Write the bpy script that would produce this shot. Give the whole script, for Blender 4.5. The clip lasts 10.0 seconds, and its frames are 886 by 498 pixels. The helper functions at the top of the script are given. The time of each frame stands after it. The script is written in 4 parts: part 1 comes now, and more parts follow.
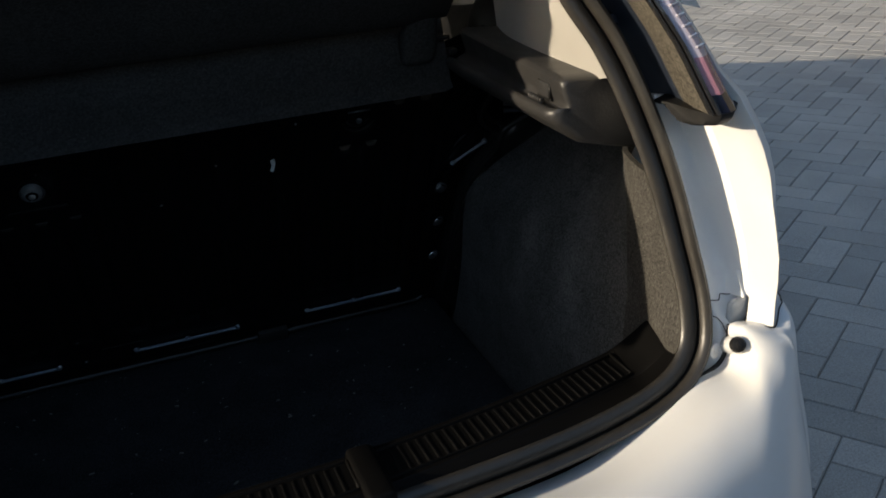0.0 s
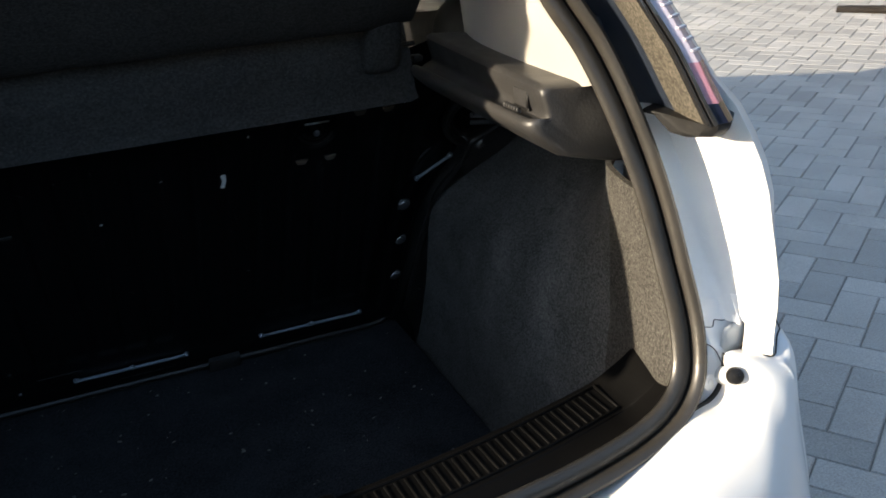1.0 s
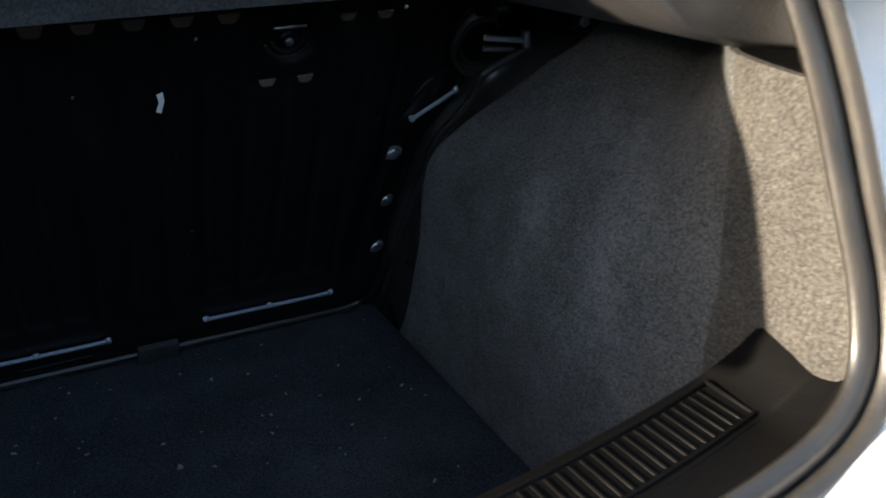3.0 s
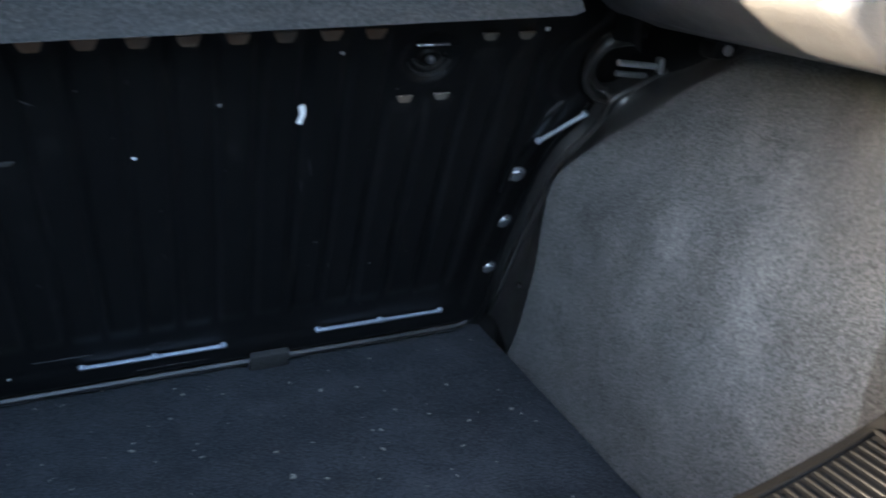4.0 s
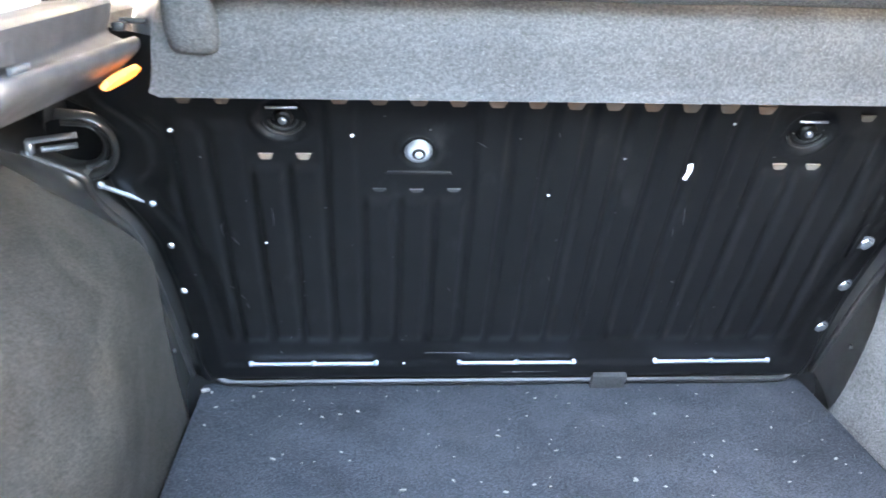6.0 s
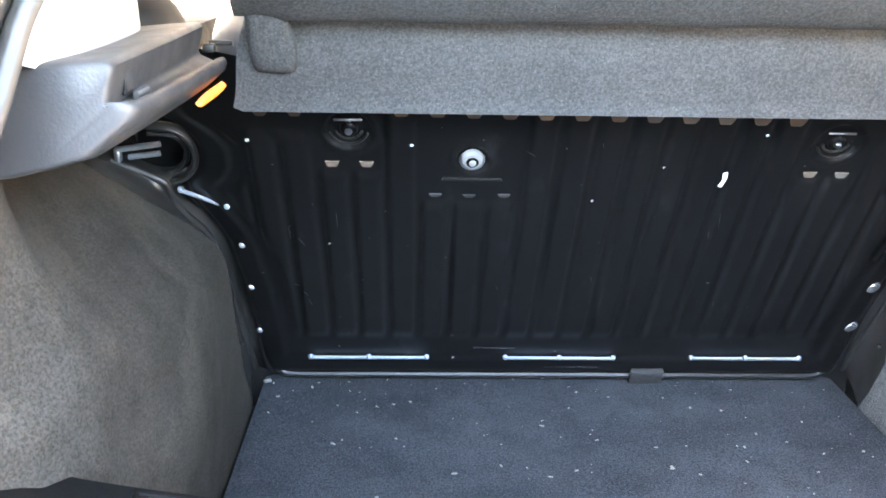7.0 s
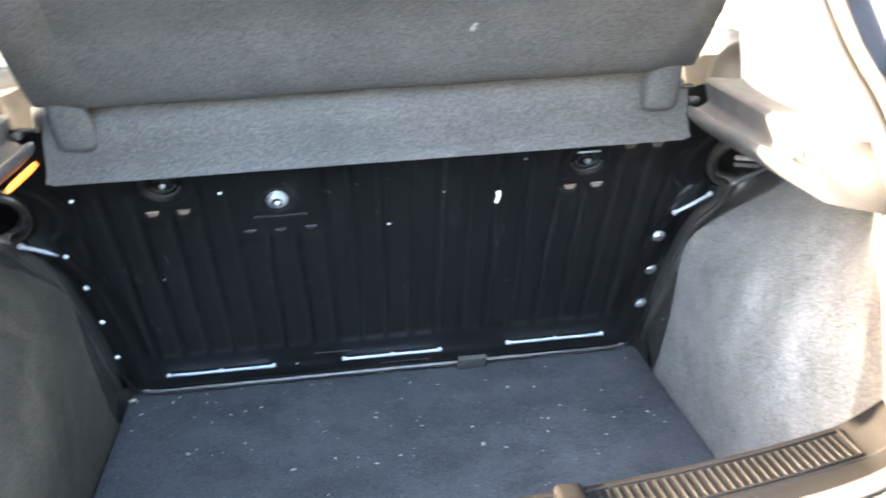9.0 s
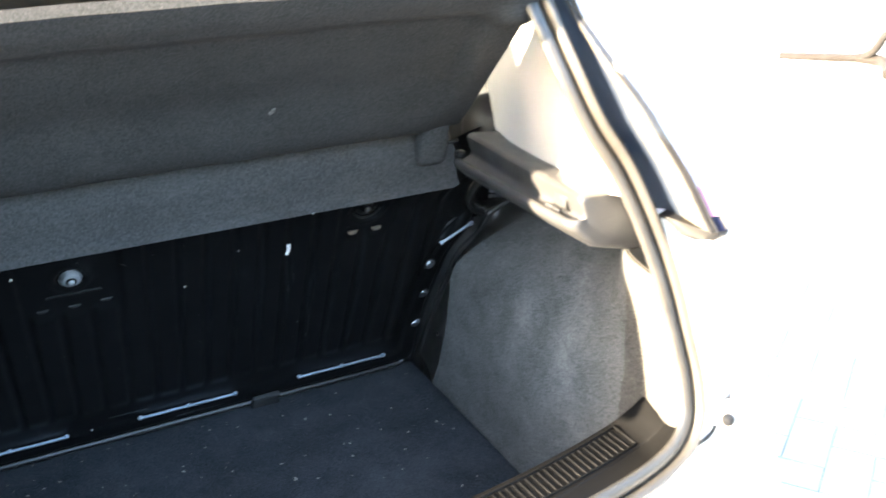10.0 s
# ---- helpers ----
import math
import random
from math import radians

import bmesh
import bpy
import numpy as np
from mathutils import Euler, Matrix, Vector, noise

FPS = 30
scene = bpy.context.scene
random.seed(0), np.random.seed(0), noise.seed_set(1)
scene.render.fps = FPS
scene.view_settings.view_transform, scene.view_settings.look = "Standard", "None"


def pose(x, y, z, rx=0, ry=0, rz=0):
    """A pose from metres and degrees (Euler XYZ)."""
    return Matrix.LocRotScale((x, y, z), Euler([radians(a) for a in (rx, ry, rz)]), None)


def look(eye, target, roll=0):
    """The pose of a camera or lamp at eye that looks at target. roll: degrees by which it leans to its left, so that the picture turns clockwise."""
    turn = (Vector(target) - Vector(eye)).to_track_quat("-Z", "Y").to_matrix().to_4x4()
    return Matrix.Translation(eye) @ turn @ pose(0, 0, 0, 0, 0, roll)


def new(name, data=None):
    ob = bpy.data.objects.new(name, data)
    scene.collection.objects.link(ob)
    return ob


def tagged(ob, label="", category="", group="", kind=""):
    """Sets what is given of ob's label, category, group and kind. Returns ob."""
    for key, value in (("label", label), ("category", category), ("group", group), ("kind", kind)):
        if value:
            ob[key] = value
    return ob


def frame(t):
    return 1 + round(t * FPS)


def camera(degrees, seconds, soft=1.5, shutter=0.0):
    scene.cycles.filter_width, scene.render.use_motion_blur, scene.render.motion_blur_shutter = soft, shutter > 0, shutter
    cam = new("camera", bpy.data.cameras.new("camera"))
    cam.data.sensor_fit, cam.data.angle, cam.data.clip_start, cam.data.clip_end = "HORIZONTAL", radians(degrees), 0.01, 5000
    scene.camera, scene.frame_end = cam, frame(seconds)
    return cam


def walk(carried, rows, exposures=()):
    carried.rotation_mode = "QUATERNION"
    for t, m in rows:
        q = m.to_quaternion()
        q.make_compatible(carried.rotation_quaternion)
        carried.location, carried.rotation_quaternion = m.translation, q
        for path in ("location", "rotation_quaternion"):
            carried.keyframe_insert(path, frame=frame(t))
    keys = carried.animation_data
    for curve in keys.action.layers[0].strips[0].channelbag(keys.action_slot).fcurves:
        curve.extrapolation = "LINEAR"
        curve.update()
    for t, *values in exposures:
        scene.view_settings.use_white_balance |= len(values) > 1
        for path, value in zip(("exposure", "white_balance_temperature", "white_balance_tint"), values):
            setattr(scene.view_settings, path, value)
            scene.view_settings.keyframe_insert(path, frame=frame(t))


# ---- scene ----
cam = camera(51.8, 10.0, soft=1.7, shutter=0.5)
PATH = [
    (0, (0.000, -1.443, 1.183), (0.586, 0.290, 0.375), -4.66),
    (0.5, (0.022, -1.410, 1.176), (0.623, 0.324, 0.382), -4.26),
    (1, (0.015, -1.362, 1.158), (0.698, 0.346, 0.372), -3.79),
    (1.5, (0.011, -1.302, 1.152), (0.776, 0.349, 0.322), -3.25),
    (2, (0.018, -1.266, 1.120), (0.830, 0.361, 0.289), -2.20),
    (3.5, (0.052, -1.054, 0.966), (0.814, 0.637, 0.217), -0.14),
    (4, (-0.008, -1.065, 0.994), (0.660, 0.669, 0.255), 0.28),
    (4.5, (-0.044, -1.094, 1.005), (0.475, 0.704, 0.300), 0.38),
    (5, (-0.097, -1.137, 1.014), (0.309, 0.704, 0.347), 0.99),
    (5.5, (-0.141, -1.167, 1.027), (0.137, 0.703, 0.375), 1.62),
    (6, (-0.178, -1.210, 1.032), (-0.045, 0.681, 0.396), 1.36),
    (7.5, (-0.207, -1.339, 1.072), (-0.149, 0.560, 0.448), 1.03),
    (8, (-0.146, -1.394, 1.091), (-0.043, 0.508, 0.479), 0.47),
    (8.5, (-0.069, -1.433, 1.129), (0.048, 0.459, 0.488), -1.01),
    (9, (-0.049, -1.442, 1.185), (0.165, 0.418, 0.480), -2.53),
    (9.5, (-0.119, -1.433, 1.261), (0.461, 0.321, 0.494), -2.62),
    (10, (-0.171, -1.484, 1.307), (0.627, 0.191, 0.560), -1.98),
]
EXPOSURES = [(0, 0.87, 6400, 10), (0.5, 1.47, 6400, 10), (1, 1.92, 6400, 10), (2.2, 2.32, 6300, 11), (3.5, 3.65, 6250, 12), (4.0, 4.95, 6350, 12), (4.5, 6.2, 6800, 16), (5.0, 6.9, 6950, 18), (5.5, 7.45, 7050, 18), (6.0, 7.8, 7300, 18), (7.5, 6.9, 7500, 18), (8, 6.8, 7500, 18), (8.5, 6.95, 7500, 18), (9, 7.1, 7400, 16), (9.5, 6.35, 7100, 12), (10, 5.25, 6600, 10)]
walk(cam, [(t, look(eye, target, roll)) for t, eye, target, roll in PATH], EXPOSURES)

# ---- world and sun ----
SUN_WAY = Vector((0.9, 0.068, -0.236)).normalized()
world = bpy.data.worlds.new("sky")
scene.world = world
world.use_nodes = True
sky = world.node_tree.nodes.new("ShaderNodeTexSky")
sky.sky_type = "NISHITA"
sky.sun_disc = False
sky.sun_elevation = radians(13)
sky.sun_rotation = radians(263)
world.node_tree.links.new(sky.outputs[0], world.node_tree.nodes["Background"].inputs[0])
world.node_tree.nodes["Background"].inputs[1].default_value = 0.122
sun_data = bpy.data.lights.new("sun", "SUN")
sun_data.energy = 3.2
sun_data.angle = radians(0.55)
sun_data.color = (1.0, 0.84, 0.62)
sun = new("sun", sun_data)
sun.rotation_euler = SUN_WAY.to_track_quat("-Z", "Y").to_euler()


# ---- materials ----
def material(name, color, rough=0.5, metal=0.0, coat=0.0, spec=0.5):
    m = bpy.data.materials.new(name)
    m.use_nodes = True
    b = m.node_tree.nodes["Principled BSDF"]
    b.inputs["Base Color"].default_value = (*color, 1)
    b.inputs["Roughness"].default_value = rough
    b.inputs["Metallic"].default_value = metal
    b.inputs["Coat Weight"].default_value = coat
    b.inputs["Specular IOR Level"].default_value = spec
    m.diffuse_color = (*color, 1)
    return m


def node(m, kind, **values):
    n = m.node_tree.nodes.new(kind)
    for key, value in values.items():
        n.inputs[key].default_value = value
    return n


def link(m, a, b):
    m.node_tree.links.new(a, b)


def coords(m):
    return m.node_tree.nodes.new("ShaderNodeTexCoord").outputs["Object"]


def noise_of(m, scale, detail=3.0, rough=0.6, source=None, stretch=None):
    src = source or coords(m)
    if stretch:
        mp = m.node_tree.nodes.new("ShaderNodeMapping")
        mp.inputs["Scale"].default_value = stretch
        link(m, src, mp.inputs["Vector"])
        src = mp.outputs[0]
    n = node(m, "ShaderNodeTexNoise", Scale=scale, Detail=detail, Roughness=rough)
    link(m, src, n.inputs["Vector"])
    return n.outputs["Fac"]


def ramp(m, fac, stops):
    r = m.node_tree.nodes.new("ShaderNodeValToRGB")
    r.color_ramp.elements[0].position, r.color_ramp.elements[0].color = stops[0][0], (*stops[0][1], 1)
    r.color_ramp.elements[1].position, r.color_ramp.elements[1].color = stops[-1][0], (*stops[-1][1], 1)
    for p, c in stops[1:-1]:
        r.color_ramp.elements.new(p).color = (*c, 1)
    link(m, fac, r.inputs["Fac"])
    return r.outputs["Color"]


def grey(v):
    return (v, v, v)


def mix(m, a, b, fac, mode="MIX"):
    n = m.node_tree.nodes.new("ShaderNodeMix")
    n.data_type, n.blend_type = "RGBA", mode
    for sock, value in ((n.inputs[0], fac), (n.inputs[6], a), (n.inputs[7], b)):
        if isinstance(value, (int, float)):
            sock.default_value = value
        elif isinstance(value, tuple):
            sock.default_value = (*value, 1)
        else:
            link(m, value, sock)
    return n.outputs[2]


def bump(m, height, strength, distance):
    b = node(m, "ShaderNodeBump", Strength=strength, Distance=distance)
    link(m, height, b.inputs["Height"])
    link(m, b.outputs[0], m.node_tree.nodes["Principled BSDF"].inputs["Normal"])


def shade(m, color=None, rough=None):
    b = m.node_tree.nodes["Principled BSDF"]
    if color is not None:
        link(m, color, b.inputs["Base Color"])
    if rough is not None:
        link(m, rough, b.inputs["Roughness"])


def felt(name, dark, light, dust, dust_low, dust_high, fleck=0.6, fibre=230.0, spots=(), blotch=0.53):
    """Needle-felt carpet: short fibres of two tones, flecks, and rubbed dusty patches."""
    m = material(name, light, 0.95, spec=0.04)
    fibres = noise_of(m, fibre, 3.0, 0.8)
    base = ramp(m, fibres, [(0.40, dark), (0.60, light)])
    tone = ramp(m, noise_of(m, 14.0, 5.0, 0.65), [(0.32, grey(0.885 - blotch / 2)), (0.68, grey(0.885 + blotch / 2))])
    base = mix(m, base, tone, 1.0, "MULTIPLY")
    patch = ramp(m, noise_of(m, 5.5, 5.0, 0.62), [(dust_low, grey(0.0)), (dust_high, grey(1.0))])
    if spots:
        cloud = ramp(m, noise_of(m, 15.0, 7.0, 0.72), [(0.38, grey(0.1)), (0.68, grey(0.95))])
        marks = None
        for centre, reach, weight in spots:
            place = m.node_tree.nodes.new("ShaderNodeMapping")
            place.vector_type = "TEXTURE"
            place.inputs["Location"].default_value = centre
            place.inputs["Scale"].default_value = reach
            link(m, coords(m), place.inputs["Vector"])
            far = m.node_tree.nodes.new("ShaderNodeVectorMath")
            far.operation = "LENGTH"
            link(m, place.outputs[0], far.inputs[0])
            mark = ramp(m, far.outputs["Value"], [(0.0, grey(weight)), (0.45, grey(weight * 0.6)), (1.0, grey(0.0))])
            marks = mix(m, marks, mark, 1.0, "ADD") if marks else mark
        patch = mix(m, mix(m, patch, grey(0.2), 1.0, "MULTIPLY"), mix(m, marks, cloud, 1.0, "MULTIPLY"), 1.0, "ADD")
    base = mix(m, base, dust, mix(m, patch, ramp(m, fibres, [(0.4, grey(0.25)), (0.6, grey(0.8))]), 1.0, "MULTIPLY"))
    specks = ramp(m, noise_of(m, fibre * 1.6, 1.0, 0.5), [(fleck, grey(0.0)), (fleck + 0.08, grey(0.30))])
    base = mix(m, base, tuple(min(1.0, 2.3 * c) for c in light), specks)
    shade(m, base)
    bump(m, fibres, 0.2, 0.0012)
    return m


def plastic(name, color, rough, grain=420.0, depth=0.0006, dust=0.25, dust_color=(0.16, 0.14, 0.11)):
    """Grained moulded plastic with a thin film of dust."""
    m = material(name, color, rough)
    film = ramp(m, noise_of(m, 7.0, 6.0, 0.65), [(0.42, grey(0.0)), (0.8, grey(dust))])
    shade(m, mix(m, color, dust_color, film), ramp(m, noise_of(m, 18.0, 4.0), [(0.3, grey(rough - 0.08)), (0.7, grey(rough + 0.1))]))
    bump(m, noise_of(m, grain, 2.0), 0.35, depth)
    return m


def paint(name, color, rough=0.28):
    m = material(name, color, rough, coat=0.6)
    dirt = ramp(m, noise_of(m, 6.0, 6.0, 0.7), [(0.45, grey(0.0)), (0.85, grey(0.18))])
    shade(m, mix(m, color, (0.42, 0.38, 0.32), dirt), ramp(m, noise_of(m, 22.0, 3.0), [(0.3, grey(rough)), (0.75, grey(rough + 0.15))]))
    bump(m, noise_of(m, 160.0, 2.0), 0.04, 0.001)
    return m


FLOOR_FELT = felt("floor felt", (0.0175, 0.0190, 0.0215), (0.0485, 0.0525, 0.0590), (0.15, 0.157, 0.17), 0.44, 0.84,
                  spots=[((0.28, -0.30, 0.4), (0.22, 0.16, 0.3), 0.35), ((0.05, -0.42, 0.4), (0.20, 0.14, 0.3), 0.3), ((-0.12, -0.15, 0.4), (0.16, 0.10, 0.3), 0.22), ((0.20, -0.08, 0.4), (0.18, 0.05, 0.3), 0.25)], blotch=0.4, fibre=360.0, fleck=0.585)
SIDE_FELT = felt("side felt", (0.049, 0.0500, 0.0488), (0.122, 0.1245, 0.1220), (0.28, 0.275, 0.266), 0.5, 0.95,
                 spots=[((0.478, -0.52, 0.665), (0.3, 0.055, 0.11), 0.62), ((0.478, -0.63, 0.70), (0.3, 0.035, 0.10), 0.1), ((0.478, -0.40, 0.69), (0.3, 0.05, 0.035), 0.85),
                        ((0.478, -0.47, 0.775), (0.3, 0.09, 0.04), 0.75), ((0.478, -0.60, 0.835), (0.3, 0.05, 0.03), 0.5), ((0.478, -0.54, 0.55), (0.3, 0.10, 0.06), 0.4), ((0.478, -0.50, 0.66), (0.4, 0.22, 0.22), 0.3)], blotch=0.42, fibre=360.0)
# Left felt: brown soiling, plus darkening for the weaker light on that side.
SOILED_DIM_FELT = felt("soiled side felt, darkened for the left", (0.0225, 0.0210, 0.0187), (0.0415, 0.0388, 0.0346), (0.085, 0.076, 0.061), 0.5, 0.88, fleck=0.68, fibre=340.0, blotch=0.4)
# Side felt darkened so the sunlit right flange does not come out too bright.
DIMMED_FLANGE_FELT = felt("brown-grey flange felt, darkened against the sun", (0.038, 0.0362, 0.0330), (0.086, 0.0820, 0.0745), (0.12, 0.112, 0.098), 0.5, 0.9, fibre=330.0, blotch=0.3)
SHELF_FELT = felt("shelf felt", (0.029, 0.0288, 0.0285), (0.050, 0.0494, 0.0486), (0.068, 0.067, 0.0655), 0.56, 0.9, fleck=0.64, blotch=0.18, fibre=340.0)
SMUDGE = felt("smudge", (0.085, 0.085, 0.083), (0.18, 0.18, 0.174), (0.2, 0.2, 0.195), 0.5, 0.9)


def seat_paint():
    m = material("black seat paint", (0.0042, 0.0042, 0.0045), 0.3, spec=0.19)
    film = ramp(m, noise_of(m, 6.0, 6.0, 0.7), [(0.45, grey(0.0)), (0.85, grey(0.06))])
    drips = ramp(m, noise_of(m, 26.0, 3.0, 0.6, stretch=(1.0, 1.0, 0.12)), [(0.62, grey(0.0)), (0.8, grey(0.05))])
    c = mix(m, (0.0042, 0.0042, 0.0045), (0.055, 0.053, 0.051), film)
    shade(m, mix(m, c, (0.2, 0.2, 0.2), drips), ramp(m, noise_of(m, 14.0, 4.0), [(0.3, grey(0.33)), (0.75, grey(0.52))]))
    return m


SEAT_BLACK = seat_paint()
BLACK_PLASTIC = plastic("black plastic", (0.005, 0.005, 0.0054), 0.5, dust=0.06)
BLACK_PLASTIC.node_tree.nodes["Principled BSDF"].inputs["Specular IOR Level"].default_value = 0.3
FRAME_BLACK = plastic("gloss black frame", (0.0145, 0.0142, 0.014), 0.36, grain=700.0, depth=0.0003, dust=0.08)
SILL_PLASTIC = plastic("sill plastic", (0.0042, 0.0041, 0.0041), 0.5, dust=0.01)
SILL_PLASTIC.node_tree.nodes["Principled BSDF"].inputs["Specular IOR Level"].default_value = 0.06
RIB_PLASTIC = plastic("polished rib plastic", (0.0042, 0.0042, 0.0043), 0.44, dust=0.02)
RIB_PLASTIC.node_tree.nodes["Principled BSDF"].inputs["Specular IOR Level"].default_value = 0.16
GREY_PLASTIC = plastic("anthracite plastic", (0.0285, 0.0286, 0.0296), 0.42, grain=340.0, depth=0.0011, dust=0.16, dust_color=(0.12, 0.10, 0.075))
BEIGE_PLASTIC = plastic("cream plastic", (0.44, 0.422, 0.387), 0.6, dust=0.1, dust_color=(0.5, 0.46, 0.4))
RUBBER = plastic("rubber", (0.021, 0.0195, 0.0172), 0.36, grain=260.0, dust=0.35, dust_color=(0.10, 0.082, 0.06))
RUBBER.node_tree.nodes["Principled BSDF"].inputs["Specular IOR Level"].default_value = 0.5
WHITE_PAINT = paint("white paint", (0.68, 0.68, 0.67))
GUTTER_PAINT = paint("white gutter paint", (0.80, 0.81, 0.81), 0.4)
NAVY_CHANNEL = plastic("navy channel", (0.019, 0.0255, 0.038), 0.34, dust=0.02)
# Channel paint lightened to carry the brighter light on the left side.
PALE_CHANNEL = plastic("blue-grey channel, paled", (0.055, 0.071, 0.100), 0.36, dust=0.05)
LAMP_SIDE = felt("dusty lamp side", (0.050, 0.045, 0.037), (0.115, 0.104, 0.085), (0.17, 0.15, 0.115), 0.45, 0.85, fleck=0.58, fibre=330.0, blotch=0.3)
GLOSS_BLACK = material("gloss black", (0.020, 0.020, 0.021), 0.16, coat=0.5)
STEEL = material("zinc steel", (0.66, 0.67, 0.69), 0.28, metal=0.7)
DARK_STEEL = material("dull steel bolt", (0.36, 0.37, 0.39), 0.32, metal=0.84)
BRIGHT_EDGE = material("worn steel edge", (0.36, 0.40, 0.46), 0.38, metal=0.6)
FOAM = plastic("cream foam", (0.10, 0.085, 0.068), 0.9, grain=150.0, dust=0.8, dust_color=(0.2, 0.1, 0.05))
CHIP = material("chipped white paint", (0.75, 0.75, 0.74), 0.6)
SCRATCH = material("scratched paint", (0.040, 0.040, 0.041), 0.55)
SPECK = material("paint specks", (0.07, 0.07, 0.07), 0.6)
CRUMB = material("crumbs", (0.20, 0.188, 0.165), 0.9)
DARK_CABIN = plastic("cabin trim", (0.03, 0.03, 0.032), 0.7)


def lens_material(name, color, rough):
    m = material(name, color, rough, coat=0.4)
    m.node_tree.nodes["Principled BSDF"].inputs["Transmission Weight"].default_value = 0.35
    return m


CLEAR_LENS = lens_material("clear lens", (0.66, 0.60, 0.74), 0.16)
DARK_LENS = material("dark blue lens foot", (0.006, 0.008, 0.022), 0.14, coat=0.5)
RIB_LENS = material("lens rib", (0.42, 0.40, 0.47), 0.2)
RED_LENS = lens_material("red lens", (0.52, 0.23, 0.31), 0.15)
SEALANT = plastic("sealant", (0.66, 0.65, 0.62), 0.7, grain=120.0, depth=0.002, dust=0.5)
SEAM = material("dark seam", (0.02, 0.02, 0.02), 0.8)
BLOCKER = plastic("dark light blocker", (0.045, 0.042, 0.037), 0.9, grain=60.0, depth=0.004)
GLASS = material("window glass", (0.9, 0.95, 0.93), 0.02)
GLASS.node_tree.nodes["Principled BSDF"].inputs["Transmission Weight"].default_value = 1.0
LAMP_GLOW = material("lit boot lamp", (0.35, 0.16, 0.05), 0.4)
LAMP_GLOW.node_tree.nodes["Principled BSDF"].inputs["Emission Color"].default_value = (1.0, 0.27, 0.04, 1)
LAMP_GLOW.node_tree.nodes["Principled BSDF"].inputs["Emission Strength"].default_value = 0.017


def stone(name):
    m = material(name, (0.27, 0.26, 0.245), 0.85)
    info = m.node_tree.nodes.new("ShaderNodeObjectInfo")
    geo = m.node_tree.nodes.new("ShaderNodeNewGeometry")
    add = m.node_tree.nodes.new("ShaderNodeMath")
    add.operation = "ADD"
    link(m, info.outputs["Random"], add.inputs[0])
    link(m, geo.outputs["Random Per Island"], add.inputs[1])
    wrap = m.node_tree.nodes.new("ShaderNodeMath")
    wrap.operation = "FRACT"
    link(m, add.outputs[0], wrap.inputs[0])
    tone = ramp(m, wrap.outputs[0], [(0.0, (0.35, 0.335, 0.31)), (0.6, (0.42, 0.40, 0.37)), (1.0, (0.48, 0.455, 0.42))])
    place = geo.outputs["Position"]
    grit = ramp(m, noise_of(m, 240.0, 3.0, 0.7, source=place), [(0.3, grey(0.7)), (0.7, grey(1.2))])
    stain = ramp(m, noise_of(m, 1.7, 5.0, 0.6, source=place), [(0.35, grey(0.82)), (0.7, grey(1.1))])
    shade(m, mix(m, mix(m, tone, grit, 1.0, "MULTIPLY"), stain, 1.0, "MULTIPLY"))
    bump(m, noise_of(m, 240.0, 3.0, 0.7, source=place), 0.4, 0.002)
    return m


PAVER = stone("concrete paver")
SAND = plastic("joint sand", (0.23, 0.215, 0.19), 0.95, grain=300.0)
WOOD = plastic("dark brown wood", (0.0062, 0.0036, 0.0018), 0.9, grain=200.0, dust=0.1, dust_color=(0.012, 0.008, 0.005))
FENCE_WHITE = plastic("pale fence", (0.6, 0.6, 0.56), 0.7)

# ---- mesh helpers ----
CX = -0.006
MID = 0.0145  # middle of the boot floor and seat


def smoothstep(a, b, x):
    f = min(1.0, max(0.0, (x - a) / (b - a)))
    return f * f * (3 - 2 * f)


def mirror(p, side):
    """Points are given for the right half of the car; side -1 gives the left half."""
    x, y = p[0], p[1]
    if side < 0:
        y += 0.034 * smoothstep(1.09, 1.18, p[2]) * smoothstep(-0.45, -0.56, y)
        x += min(0.028, max(0.0, 0.076 - 0.06 * p[2])) * smoothstep(-0.60, -0.66, p[1]) * smoothstep(0.15, 0.40, p[0])
        x += 0.013 * smoothstep(0.95, 1.05, p[2]) * smoothstep(1.30, 1.10, p[2]) * smoothstep(-0.55, -0.62, p[1])
    return Vector((CX + side * (x - CX), y, p[2]))


def plain_mirror(p, side):
    return Vector((CX + side * (p[0] - CX), p[1], p[2]))


def boot_mirror(p, side):
    """The same for what stands on the boot floor."""
    return Vector((MID + side * (p[0] - MID), p[1], p[2]))


def spline(points, n):
    """n points along a smooth curve through the given ones, by even steps of the index."""
    pts = [Vector(p) for p in points]
    ext = [2 * pts[0] - pts[1]] + pts + [2 * pts[-1] - pts[-2]]
    out = []
    for i in range(n):
        s = i * (len(pts) - 1) / (n - 1)
        k = min(int(s), len(pts) - 2)
        f = s - k
        a, b, c, d = ext[k : k + 4]
        out.append(0.5 * (2 * b + (c - a) * f + (2 * a - 5 * b + 4 * c - d) * f**2 + (3 * b - a - 3 * c + d) * f**3))
    return out


def finish(bm, smooth=True, sharp=40):
    bmesh.ops.recalc_face_normals(bm, faces=bm.faces)
    if smooth:
        for f in bm.faces:
            f.smooth = True
        for e in bm.edges:
            if len(e.link_faces) == 2 and e.calc_face_angle(0) > radians(sharp):
                e.smooth = False
    return bm


def part(name, bm, mat, parent=None, label="", smooth=True, sharp=40):
    finish(bm, smooth, sharp)
    me = bpy.data.meshes.new(name)
    bm.to_mesh(me)
    bm.free()
    me.materials.append(mat)
    ob = new(name, me)
    if parent is not None:
        ob.parent = parent
    if label:
        ob["label"] = label
    return ob


